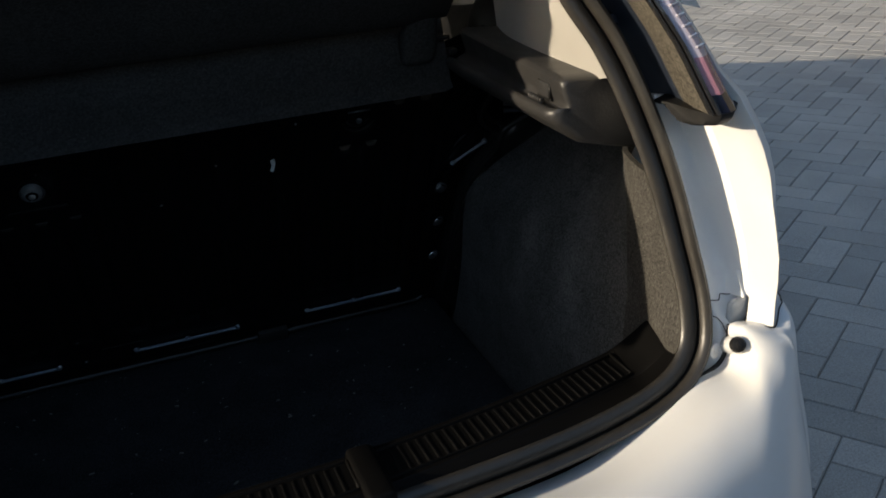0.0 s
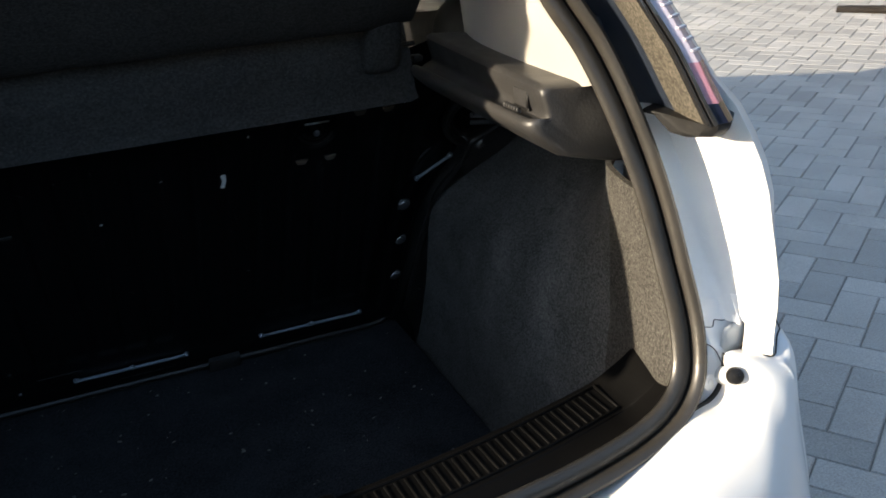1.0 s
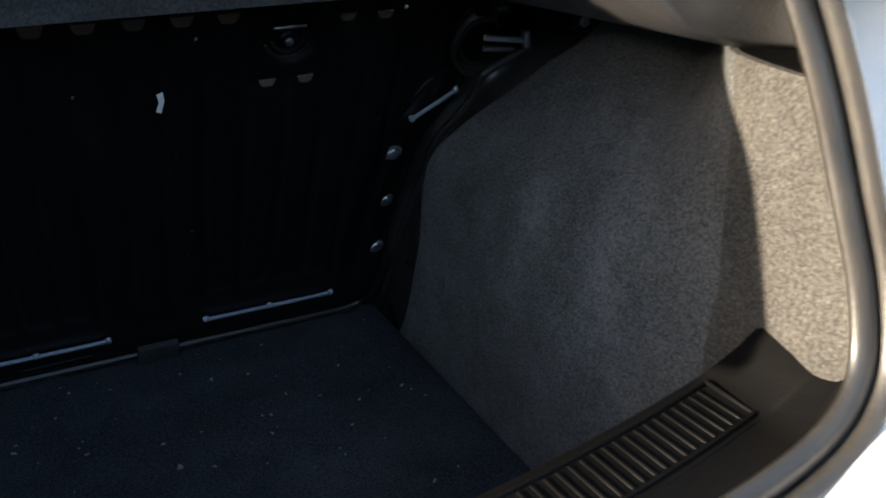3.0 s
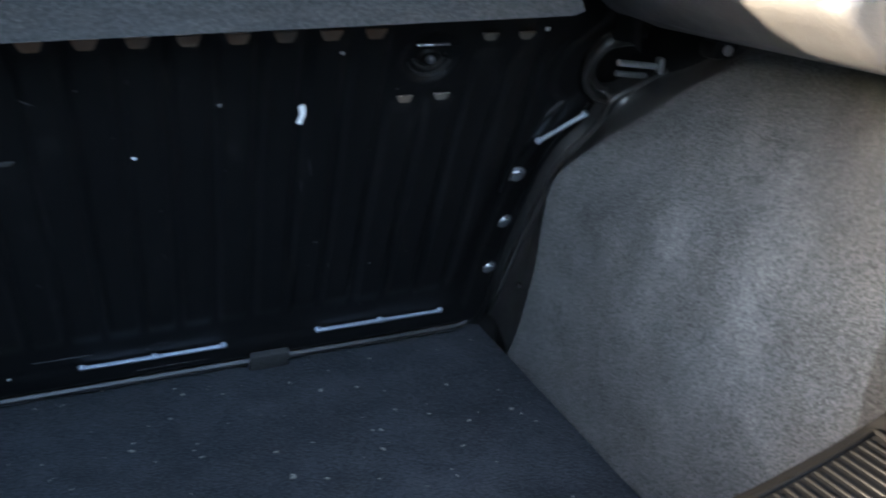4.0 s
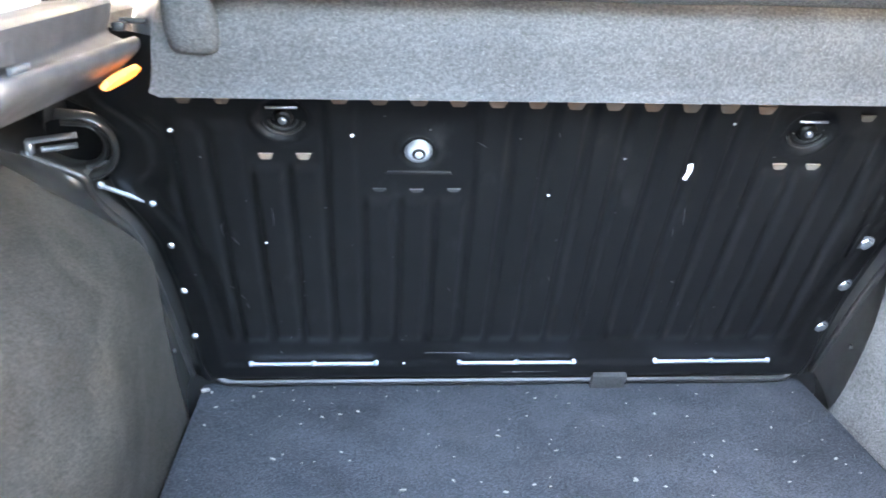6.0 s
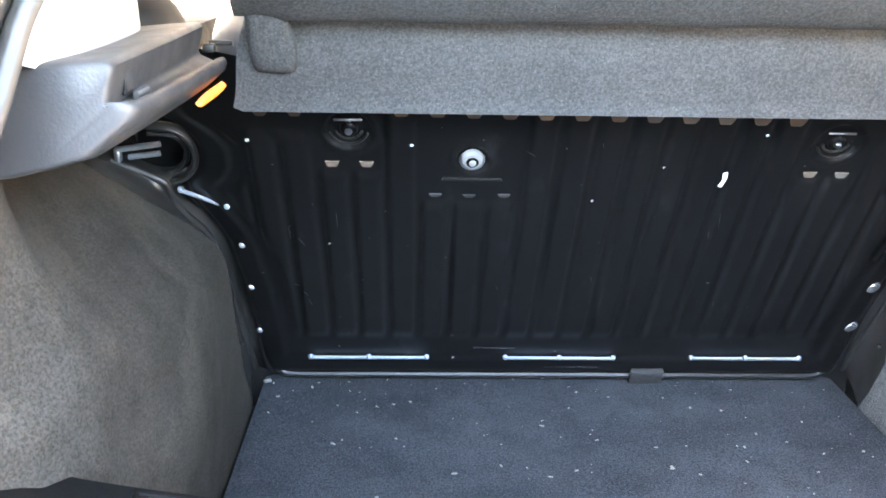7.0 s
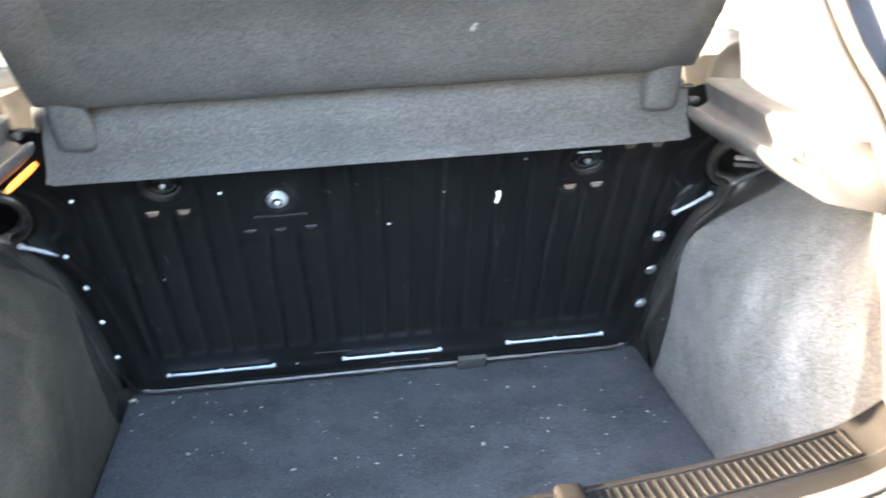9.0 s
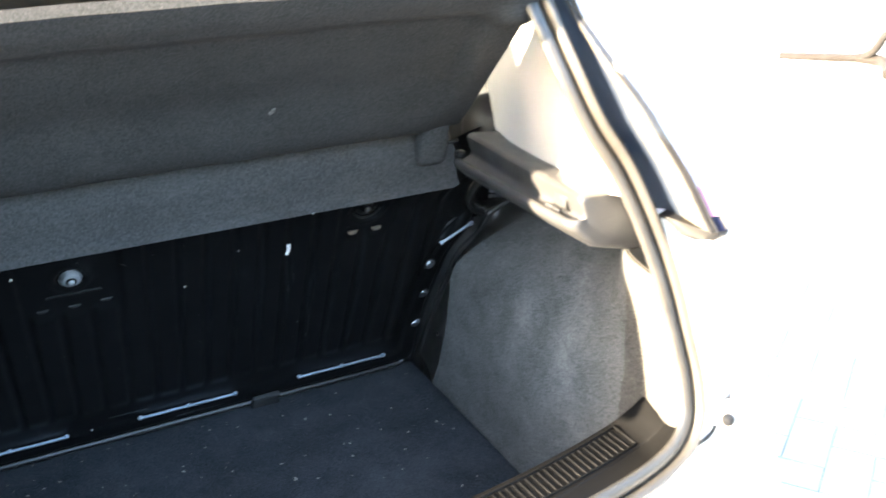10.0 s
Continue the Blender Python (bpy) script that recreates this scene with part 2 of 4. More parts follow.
def base(name, label, category, group="", kind=""):
    ob = new(name)
    ob.empty_display_size = 0.1
    return tagged(ob, label, category, group, kind)


def sheet(rows, thick=0.0, way=None):
    """A surface through a grid of points; thick gives it a back, pushed along its normals or along way."""
    bm = bmesh.new()
    grid = [[bm.verts.new(p) for p in row] for row in rows]
    front = []
    for a, b in zip(grid, grid[1:]):
        for i in range(len(a) - 1):
            front.append(bm.faces.new((a[i], a[i + 1], b[i + 1], b[i])))
    if thick:
        bm.normal_update()
        for v in bm.verts:
            v.normal_update()
        back = {v: bm.verts.new(v.co + (Vector(way) if way else v.normal) * thick) for row in grid for v in row}
        edges = [e for e in bm.edges if len(e.link_faces) == 1]
        pairs = [(e.verts[0], e.verts[1]) for e in edges]
        for f in front:
            bm.faces.new([back[v] for v in reversed(f.verts)])
        for a, b in pairs:
            bm.faces.new((a, b, back[b], back[a]))
    return bm


def loft(curves, nu, nv, thick=0.0, way=None):
    """A smooth sheet across several curves."""
    fine = [spline(c, nu) for c in curves]
    cols = [spline([c[i] for c in fine], nv) for i in range(nu)]
    return sheet(cols, thick, way)


def skin(sections, caps=True):
    """A closed skin over equal rings of points."""
    bm = bmesh.new()
    rings = [[bm.verts.new(p) for p in s] for s in sections]
    n = len(rings[0])
    for a, b in zip(rings, rings[1:]):
        for i in range(n):
            bm.faces.new((a[i], a[(i + 1) % n], b[(i + 1) % n], b[i]))
    if caps:
        bm.faces.new(rings[0][::-1])
        bm.faces.new(rings[-1])
    return bm


def sweep(path, profile, out_hint):
    """A profile (out, along-hint) carried along a path; out_hint(i) gives the second axis."""
    rings = []
    for i, p in enumerate(path):
        t = (path[min(i + 1, len(path) - 1)] - path[max(i - 1, 0)]).normalized()
        h = out_hint(i)
        o = t.cross(h).normalized()
        h = o.cross(t).normalized()
        rings.append([p + o * a + h * b for a, b in profile])
    return skin(rings)


def box(sx, sy, sz, bevel=0.0, segments=2, m=None):
    bm = bmesh.new()
    bmesh.ops.create_cube(bm, size=1)
    bmesh.ops.scale(bm, vec=(sx, sy, sz), verts=bm.verts)
    if bevel:
        bmesh.ops.bevel(bm, geom=list(bm.edges), offset=bevel, segments=segments, affect="EDGES", profile=0.5)
    if m is not None:
        bmesh.ops.transform(bm, matrix=m, verts=bm.verts)
    return bm


def rod(r1, r2, depth, n=16, m=None, bevel=0.0):
    bm = bmesh.new()
    bmesh.ops.create_cone(bm, cap_ends=True, segments=n, radius1=r1, radius2=r2, depth=depth)
    if bevel:
        edges = [e for e in bm.edges if abs(e.verts[0].co.z - e.verts[1].co.z) < 1e-6]
        bmesh.ops.bevel(bm, geom=edges, offset=bevel, segments=2, affect="EDGES", profile=0.5)
    if m is not None:
        bmesh.ops.transform(bm, matrix=m, verts=bm.verts)
    return bm


def prism(outline, depth, m=None, bevel=0.0):
    """A flat outline in x, y drawn out to depth along z."""
    bm = bmesh.new()
    low = [bm.verts.new((x, y, 0)) for x, y in outline]
    f = bm.faces.new(low)
    got = bmesh.ops.extrude_face_region(bm, geom=[f])
    up = [v for v in got["geom"] if isinstance(v, bmesh.types.BMVert)]
    bmesh.ops.translate(bm, vec=(0, 0, depth), verts=up)
    if bevel:
        top = [e for e in bm.edges if all(abs(v.co.z - depth) < 1e-6 for v in e.verts)]
        bmesh.ops.bevel(bm, geom=top, offset=bevel, segments=2, affect="EDGES", profile=0.5)
    if m is not None:
        bmesh.ops.transform(bm, matrix=m, verts=bm.verts)
    return bm


def join(bm, other):
    me = bpy.data.meshes.new("join")
    other.to_mesh(me)
    other.free()
    bm.from_mesh(me)
    bpy.data.meshes.remove(me)
    return bm


# ---- ground ----
def ground_sheet():
    bm = bmesh.new()
    vs = [bm.verts.new(p) for p in ((-400, -400, -0.02), (400, -400, -0.02), (400, 400, -0.02), (-400, 400, -0.02))]
    bm.faces.new(vs)
    return bm


ground = tagged(part("ground", ground_sheet(), PAVER, smooth=False), "pale concrete driveway reaching away from the car", "ground", kind="structure")

# ---- the opening of the tailgate ----
SEAL = [(CX, -0.838, 0.664), (0.2, -0.828, 0.663), (0.34, -0.811, 0.663), (0.43, -0.798, 0.677), (0.472, -0.786, 0.706),
        (0.484, -0.770, 0.752), (0.480, -0.748, 0.815), (0.472, -0.726, 0.88), (0.457, -0.703, 0.945), (0.438, -0.681, 1.002),
        (0.412, -0.662, 1.052), (0.388, -0.637, 1.12), (0.366, -0.58, 1.22), (0.345, -0.47, 1.35), (0.31, -0.37, 1.43), (0.22, -0.34, 1.45), (CX, -0.34, 1.452)]


def seal_at(z, side=1):
    """The seal's centre at a height on the side of the opening."""
    pts = [p for p in SEAL if p[2] >= 0.70][: -2]
    for a, b in zip(pts, pts[1:]):
        if a[2] <= z <= b[2]:
            f = (z - a[2]) / (b[2] - a[2])
            return mirror(tuple(a[k] + f * (b[k] - a[k]) for k in range(3)), side)
    return mirror(pts[0] if z < pts[0][2] else pts[-1], side)


car = base("car", "white hatchback with its tailgate open, parked on pavers", "car")
half = spline(SEAL, 90)
loop = half + [mirror(p, -1) for p in half[-2:0:-1]]


def ring_sweep(loop, profile):
    n = len(loop)
    mid = Vector((CX, -0.66, 1.02))
    rings = []
    for i, p in enumerate(loop):
        t = (loop[(i + 1) % n] - loop[i - 1]).normalized()
        h = Vector((0, -1, 0.30)).normalized()
        o = t.cross(h).normalized()
        if o.dot(p - mid) < 0:
            o = -o
        rings.append([p + o * a + h * b for a, b in profile])
    bm = bmesh.new()
    vs = [[bm.verts.new(q) for q in r] for r in rings]
    for a, b in zip(vs, vs[1:] + vs[:1]):
        for i in range(len(a)):
            bm.faces.new((a[i], a[(i + 1) % len(a)], b[(i + 1) % len(a)], b[i]))
    return bm


def bead(cx, cy, rx, ry, n=12):
    return [(cx + rx * math.cos(2 * math.pi * k / n), cy + ry * math.sin(2 * math.pi * k / n)) for k in range(n)]


seal = part("door_seal", ring_sweep(loop, bead(0.0062, 0.004, 0.0070, 0.011)), RUBBER, car, "black rubber seal round the boot opening")
part("seal_lip", ring_sweep(loop, bead(-0.010, 0.002, 0.009, 0.006)), RUBBER, seal)


# ---- rear quarter panels, gutters, tail lights ----
def across(zs, offsets, side, thick=0.0):
    rows = []
    for z in zs:
        p = seal_at(z)
        wide = 0.006 * smoothstep(0.74, 0.80, z) * smoothstep(0.98, 0.90, z)
        k = 1 - (0.8 if side > 0 else 0.98) * smoothstep(1.05, 1.19, z) - 0.42 * smoothstep(0.82, 0.71, z)
        pull = 0.008 * smoothstep(0.752, 0.715, z)
        belly = 0.004 * smoothstep(0.84, 0.90, z) * smoothstep(0.98, 0.93, z) - 0.016 * smoothstep(0.90, 0.79, z)
        fill = 0.018 * smoothstep(0.80, 0.74, z)
        filled = [(a, b + fill if b < 0.0 and a < 0.05 else b) for a, b in offsets]
        rows.append([mirror((p.x + a + wide * smoothstep(0.012, 0.05, a) + (belly + pull - 0.012 * smoothstep(0.95, 0.99, z)) * smoothstep(0.058, 0.085, a), p.y - (b * k if b > 0.03 or (a > 0.0545 and b > 0) else b), p.z), side) for a, b in filled])
    return sheet(rows, thick)


def steps(a, b, n):
    return [a + (b - a) * i / (n - 1) for i in range(n)]


def quarter(side):
    inner = [(0.012, 0.002), (0.015, -0.012), (0.022, -0.021), (0.032, -0.024), (0.042, -0.018), (0.048, -0.004), (0.052, 0.008), (0.055, 0.016)]
    gutter = part("gutter", across(steps(0.752, 1.425, 30), inner, side, 0.0), GUTTER_PAINT, car, "white painted rain gutter beside the seal")
    outer = [(0.055, 0.016), (0.060, 0.031), (0.067, 0.047), (0.075, 0.0545), (0.083, 0.051), (0.090, 0.036), (0.096, 0.010), (0.106, -0.05), (0.13, -0.17), (0.18, -0.33)]
    q = part("quarter_panel", across(steps(0.70, 1.425, 30), outer, side, 0.0), WHITE_PAINT, car, "white rear quarter panel")
    return gutter, q


def tail_light(side):
    zs = steps(0.945, 1.22, 14)
    lamp = new("tail_light")
    lamp.parent = car
    lamp["label"] = "tail light with clear and red lens and a black bezel"

    def strip(name, offs, mat, label="", za=None):
        return part(name, across(za or zs, offs, side, 0.0), mat, lamp, label)

    deep = [(0.009, 0.004), (0.012, -0.012), (0.019, -0.021), (0.028, -0.021), (0.0345, -0.010), (0.036, 0.006), (0.035, 0.018), (0.0335, 0.026)]
    shallow = [(0.008, 0.004), (0.012, -0.006), (0.020, -0.010), (0.032, -0.008), (0.040, 0.000), (0.039, 0.014), (0.0335, 0.026)]
    # Same channel both sides; the left copy has its brightness in the colour.
    strip("channel", deep if side > 0 else shallow, NAVY_CHANNEL if side > 0 else PALE_CHANNEL, "dark blue painted inner channel" if side > 0 else "inner channel, its paint paled for the stronger light on the left")
    strip("side_wall", [(0.0335, 0.026), (0.0325, 0.034), (0.0290, 0.052), (0.0272, 0.072), (0.0275, 0.074)], LAMP_SIDE, "dusty grey lamp side wall")
    strip("bezel", [(0.0275, 0.074), (0.028, 0.0785), (0.030, 0.0795), (0.0312, 0.0765), (0.0325, 0.0805), (0.0352, 0.0815), (0.037, 0.079)], GLOSS_BLACK, "gloss black bezel")
    LENS = [(0.037, 0.079), (0.045, 0.0815), (0.055, 0.074), (0.064, 0.061), (0.073, 0.042), (0.082, 0.012), (0.091, -0.04)]
    strip("red_lens", LENS, RED_LENS, "red lens", steps(0.962, 0.995, 4))
    strip("clear_lens", LENS, CLEAR_LENS, "clear lens", steps(0.995, 1.22, 12))
    strip("lens_foot", LENS, DARK_LENS, "dark lens foot", steps(0.945, 0.962, 3))
    strip("reflector", [(0.043, 0.066), (0.055, 0.058), (0.072, 0.02)], STEEL, "", steps(0.995, 1.21, 8))
    p = seal_at(0.945)
    ring = [(0.016, 0.004), (0.022, 0.024), (0.024, 0.050), (0.0275, 0.074), (0.036, 0.082), (0.050, 0.081), (0.070, 0.060), (0.087, 0.01), (0.06, -0.02)]
    rings = [[mirror((p.x + a * k, p.y - b * k, 0.946 - drop * (0.15 if n < 2 else 1.0)), side) for n, (a, b) in enumerate(ring)] for drop, k in ((0.0, 1.0), (0.005, 0.99), (0.011, 0.94), (0.013, 0.80))]
    part("lamp_foot", skin(rings), BLACK_PLASTIC, lamp, "black plastic lamp foot")
    for k in range(22):
        z = 1.004 + 0.0092 * k
        s = seal_at(z)
        m = Matrix.Translation(mirror((s.x + 0.049, s.y - 0.0790 * (1 - 0.8 * smoothstep(1.05, 1.19, z)), z), side))
        part("lens_rib", box(0.013, 0.004, 0.0024, 0.0006, 1, m @ pose(0, 0, 0, 0, 0, 24 * side)), RIB_LENS, lamp)
    c = seal_at(1.012)
    big = 1.0 if side > 0 else 1.4
    hub = Matrix.Translation(mirror((c.x + (0.0235 if side > 0 else 0.0200), c.y + (0.0180 if side > 0 else 0.0080), c.z), side)) @ pose(0, 0, 0, 78, 0, 24 * side)
    stud = part("stud", rod(0.011 * big, 0.009 * big, 0.006, 24, hub, 0.002), PALE_CHANNEL, lamp, "round fixing stud in its recess")
    # Black half ring over the stud stands for the shadow in its recess.
    circle = [hub @ Vector((0.0118 * big * math.cos(k * math.pi / 16), 0.0118 * big * math.sin(k * math.pi / 16), -0.001)) for k in range(17)]
    part("stud_recess_shade", sweep(circle, bead(0, 0, 0.0014, 0.0014, 6), lambda i: hub.to_3x3() @ Vector((0, 0, 1))), BLACK_PLASTIC, stud)
    # Right screw takes channel paint to keep it from shining.
    part("stud_screw", rod(0.005 * big, 0.004 * big, 0.010, 16, hub, 0.001), PALE_CHANNEL if side > 0 else STEEL, stud)
    part("screw_socket", rod(0.0018, 0.0018, 0.0112, 6, hub), BLACK_PLASTIC, stud)
    return lamp


for side in (1, -1):
    quarter(side)
    tail_light(side)

# ---- bumper ----
BUMPER = [
    [(CX, -0.83, 0.636), (0.2, -0.824, 0.636), (0.34, -0.811, 0.639), (0.452, -0.803, 0.683), (0.497, -0.793, 0.6885), (0.5085, -0.793, 0.711), (0.5095, -0.793, 0.734), (0.546, -0.792, 0.7285), (0.577, -0.766, 0.735), (0.626, -0.62, 0.737), (0.726, -0.3, 0.736)],
    [(CX, -0.856, 0.642), (0.2, -0.85, 0.642), (0.34, -0.837, 0.645), (0.455, -0.826, 0.682), (0.501, -0.822, 0.691), (0.5135, -0.818, 0.712), (0.5175, -0.812, 0.734), (0.548, -0.8125, 0.7285), (0.580, -0.778, 0.737), (0.629, -0.62, 0.739), (0.730, -0.3, 0.738)],
    [(CX, -0.905, 0.648), (0.2, -0.899, 0.647), (0.34, -0.884, 0.649), (0.45, -0.868, 0.672), (0.495, -0.86, 0.683), (0.522, -0.842, 0.700), (0.540, -0.834, 0.711), (0.557, -0.828, 0.716), (0.582, -0.790, 0.727), (0.628, -0.63, 0.730), (0.728, -0.3, 0.730)],
    [(CX, -0.955, 0.615), (0.2, -0.947, 0.616), (0.34, -0.926, 0.62), (0.45, -0.9, 0.628), (0.5, -0.885, 0.64), (0.532, -0.865, 0.655), (0.548, -0.852, 0.662), (0.561, -0.838, 0.668), (0.583, -0.8, 0.68), (0.630, -0.64, 0.69), (0.726, -0.3, 0.69)],
    [(CX, -0.985, 0.54), (0.2, -0.976, 0.54), (0.34, -0.951, 0.54), (0.457, -0.92, 0.545), (0.515, -0.9, 0.55), (0.556, -0.875, 0.555), (0.568, -0.861, 0.558), (0.578, -0.845, 0.56), (0.606, -0.805, 0.565), (0.660, -0.64, 0.57), (0.742, -0.3, 0.57)],
    [(CX, -0.985, 0.4), (0.2, -0.976, 0.4), (0.34, -0.951, 0.4), (0.457, -0.92, 0.4), (0.515, -0.9, 0.4), (0.556, -0.875, 0.4), (0.570, -0.861, 0.4), (0.582, -0.845, 0.4), (0.611, -0.805, 0.4), (0.670, -0.64, 0.4), (0.752, -0.3, 0.4)],
    [(CX, -0.95, 0.24), (0.2, -0.942, 0.24), (0.34, -0.916, 0.24), (0.457, -0.885, 0.24), (0.507, -0.865, 0.24), (0.546, -0.84, 0.24), (0.567, -0.826, 0.24), (0.586, -0.81, 0.24), (0.616, -0.775, 0.24), (0.676, -0.62, 0.24), (0.756, -0.3, 0.24)],
]
def creased(c):
    """The same curve with a tight bend at the corner of the bumper."""
    c = [Vector(p) for p in c]
    return c[:7] + [c[6].lerp(c[7], 0.80), c[7], c[7].lerp(c[8], 0.16)] + c[8:]


bumper = new("bumper")
bumper["label"] = "white painted rear bumper"
bumper.parent = car
for side in (1, -1):
    curves = [[mirror(p, side) for p in creased(c)] for c in BUMPER]
    part("bumper_skin", loft(curves, 73, 36), WHITE_PAINT, bumper, sharp=60)
    axis = Vector((-0.30 * side, -0.82, 0.48)).normalized()
    turn = axis.to_track_quat("Z", "Y").to_matrix().to_4x4()
    tip = mirror((0.5035, -0.8155, 0.7235), side)
    part("stop_boss", rod(0.0098, 0.0086, 0.030, 24, Matrix.Translation(tip - axis * 0.0195) @ turn, 0.002), WHITE_PAINT, bumper, "white boss of the rubber stop")
    stop = part("rubber_stop", rod(0.0082, 0.0076, 0.010, 24, Matrix.Translation(tip - axis * 0.004) @ turn, 0.003), BLACK_PLASTIC, bumper, "round black rubber stop")
    part("stop_dimple", rod(0.0030, 0.0030, 0.002, 14, Matrix.Translation(tip + axis * 0.0008) @ turn, 0.0006), BLACK_PLASTIC, stop)
    gap = spline([mirror(p, side) for p in ((0.514, -0.792, 0.723), (0.519, -0.796, 0.729), (0.530, -0.803, 0.7305), (0.540, -0.809, 0.7305), (0.5475, -0.8125, 0.7305), (0.556, -0.805, 0.7335), (0.567, -0.793, 0.736), (0.5815, -0.777, 0.7395), (0.605, -0.70, 0.741), (0.639, -0.56, 0.741))], 24)
    part("panel_gap", sweep(gap, bead(0, 0, 0.0008, 0.0008, 6), lambda i: Vector((0, 0, 1))), SEAM, bumper, "thin dark gap above the bumper")
    pocket = spline([mirror(p, side) for p in ((0.455, -0.797, 0.6825), (0.478, -0.794, 0.6845), (0.497, -0.7915, 0.6890), (0.5050, -0.7915, 0.6985), (0.5080, -0.7915, 0.711), (0.5092, -0.7915, 0.722), (0.5095, -0.791, 0.732))], 30)
    part("pocket_gap", sweep(pocket, bead(0, 0, 0.0013, 0.0030, 8), lambda i: Vector((0, -1, 0))), SEAM, bumper, "dark gap round the corner pocket")
    # the body corner under the gutter, with its plug, seams and sealant
    patch = [[(0.474, -0.776, 0.682), (0.485, -0.774, 0.705), (0.489, -0.764, 0.735), (0.488, -0.748, 0.768)],
             [(0.497, -0.788, 0.676), (0.503, -0.787, 0.705), (0.504, -0.776, 0.735), (0.503, -0.752, 0.768)],
             [(0.509, -0.789, 0.680), (0.5135, -0.788, 0.705), (0.512, -0.780, 0.728), (0.522, -0.754, 0.768)],
             [(0.520, -0.775, 0.680), (0.530, -0.776, 0.705), (0.541, -0.777, 0.730), (0.544, -0.766, 0.768)]]
    corner = part("corner_panel", loft([[mirror(p, side) for p in c] for c in patch], 24, 18), GUTTER_PAINT, car, "white body corner under the gutter")
    hub = Matrix.Translation(mirror((0.4975, -0.7875, 0.704), side)) @ pose(0, 0, 0, 82, 0, 14 * side)
    plug = part("plug", rod(0.0080, 0.0075, 0.0016, 24, hub, 0.0006), GUTTER_PAINT, corner, "painted round plug")
    part("plug_boss", rod(0.0032, 0.003, 0.003, 16, hub, 0.0006), GUTTER_PAINT, plug)
    for name, pts in (("seam", [(0.491, -0.7605, 0.749), (0.499, -0.767, 0.7515), (0.508, -0.7705, 0.750), (0.512, -0.7705, 0.7505), (0.515, -0.768, 0.7545), (0.524, -0.768, 0.752), (0.533, -0.767, 0.751)]),
                      ("seam", [(0.489, -0.7655, 0.737), (0.501, -0.776, 0.737), (0.508, -0.7805, 0.731), (0.5125, -0.7845, 0.719)])):
        line = spline([mirror(p, side) for p in pts], 24)
        part(name, sweep(line, bead(0, 0, 0.0005, 0.0005, 6), lambda i: Vector((0, -1, 0))), SEAM, corner)
    blob = bmesh.new()
    bmesh.ops.create_icosphere(blob, subdivisions=4, radius=1)
    for v in blob.verts:
        v.co += v.co * (0.28 * noise.noise(v.co * 1.6 + Vector((3, 1, 0))) + 0.06 * noise.noise(v.co * 6))
    bmesh.ops.transform(blob, matrix=Matrix.Translation(mirror((0.529, -0.778, 0.7355), side)) @ pose(0, 0, 0, 0, 18 * side, 0) @ Matrix.Diagonal((0.0140, 0.0028, 0.0170, 1)), verts=blob.verts)
    part("sealant", blob, SEALANT, car, "smeared grey-white sealant in the gutter corner")

# ---- the rest of the shell, closed round the boot ----
for side in (1, -1):
    low = [[mirror(p, side) for p in c] for c in (
        [(0.72, -0.40, 0.22), (0.83, 0.1, 0.22), (0.84, 1.2, 0.22), (0.66, 2.45, 0.25)],
        [(0.72, -0.42, 0.6), (0.84, 0.1, 0.6), (0.85, 1.2, 0.6), (0.66, 2.45, 0.45)],
        [(0.69, -0.42, 0.92), (0.79, 0.1, 0.93), (0.81, 1.2, 0.90), (0.66, 2.45, 0.58)],
        [(0.665, -0.42, 0.975), (0.755, 0.1, 0.965), (0.775, 1.2, 0.94), (0.64, 2.45, 0.62)])]
    part("side_panel", loft(low, 24, 16), WHITE_PAINT, car)
    for pts in ([(0.66, -0.32, 0.96), (0.60, -0.20, 1.2), (0.50, -0.02, 1.42)], [(0.675, -0.26, 0.95), (0.612, -0.14, 1.2), (0.51, 0.04, 1.42)], [(0.755, 0.28, 0.96), (0.68, 0.30, 1.2), (0.56, 0.34, 1.43)], [(0.76, 1.75, 0.93), (0.64, 1.3, 1.2), (0.55, 0.95, 1.42)]):
        # Rear left pillars set back and widened to keep sun off the trim.
        p = [mirror((q[0], q[1] - (0.11 if side < 0 and q[1] < 0 else 0.0), q[2]), side) for q in pts]
        w = Vector((0, 0.17 if side < 0 and pts[0][1] < 0 else 0.11, 0))
        part("window_pillar", sheet([spline([q - w for q in p], 8), spline([q + w for q in p], 8)], 0.03, (-0.6 * side, 0, 0)), WHITE_PAINT, car)
    pane = [[mirror(p, side) for p in c] for c in ([(0.74, -0.40, 0.96), (0.755, 0.6, 0.955), (0.76, 1.75, 0.94)], [(0.53, -0.22, 1.41), (0.54, 0.4, 1.42), (0.54, 0.95, 1.41)])]
    g = part("side_glass", sheet([spline(pane[0], 8), spline(pane[1], 8)]), GLASS, car, "clear side window")
    g.visible_shadow = False
roof = [[(-0.52, -0.33, 1.43), (-0.3, -0.36, 1.462), (CX, -0.365, 1.472), (0.32, -0.36, 1.462), (0.545, -0.33, 1.43)],
        [(-0.55, 0.3, 1.435), (-0.3, 0.3, 1.485), (CX, 0.3, 1.495), (0.32, 0.3, 1.485), (0.575, 0.3, 1.435)],
        [(-0.54, 0.98, 1.41), (-0.3, 1.0, 1.445), (CX, 1.02, 1.455), (0.32, 1.0, 1.445), (0.565, 0.98, 1.41)]]
part("roof", loft(roof, 20, 16, 0.03, (0, 0, -1)), WHITE_PAINT, car, "white roof")
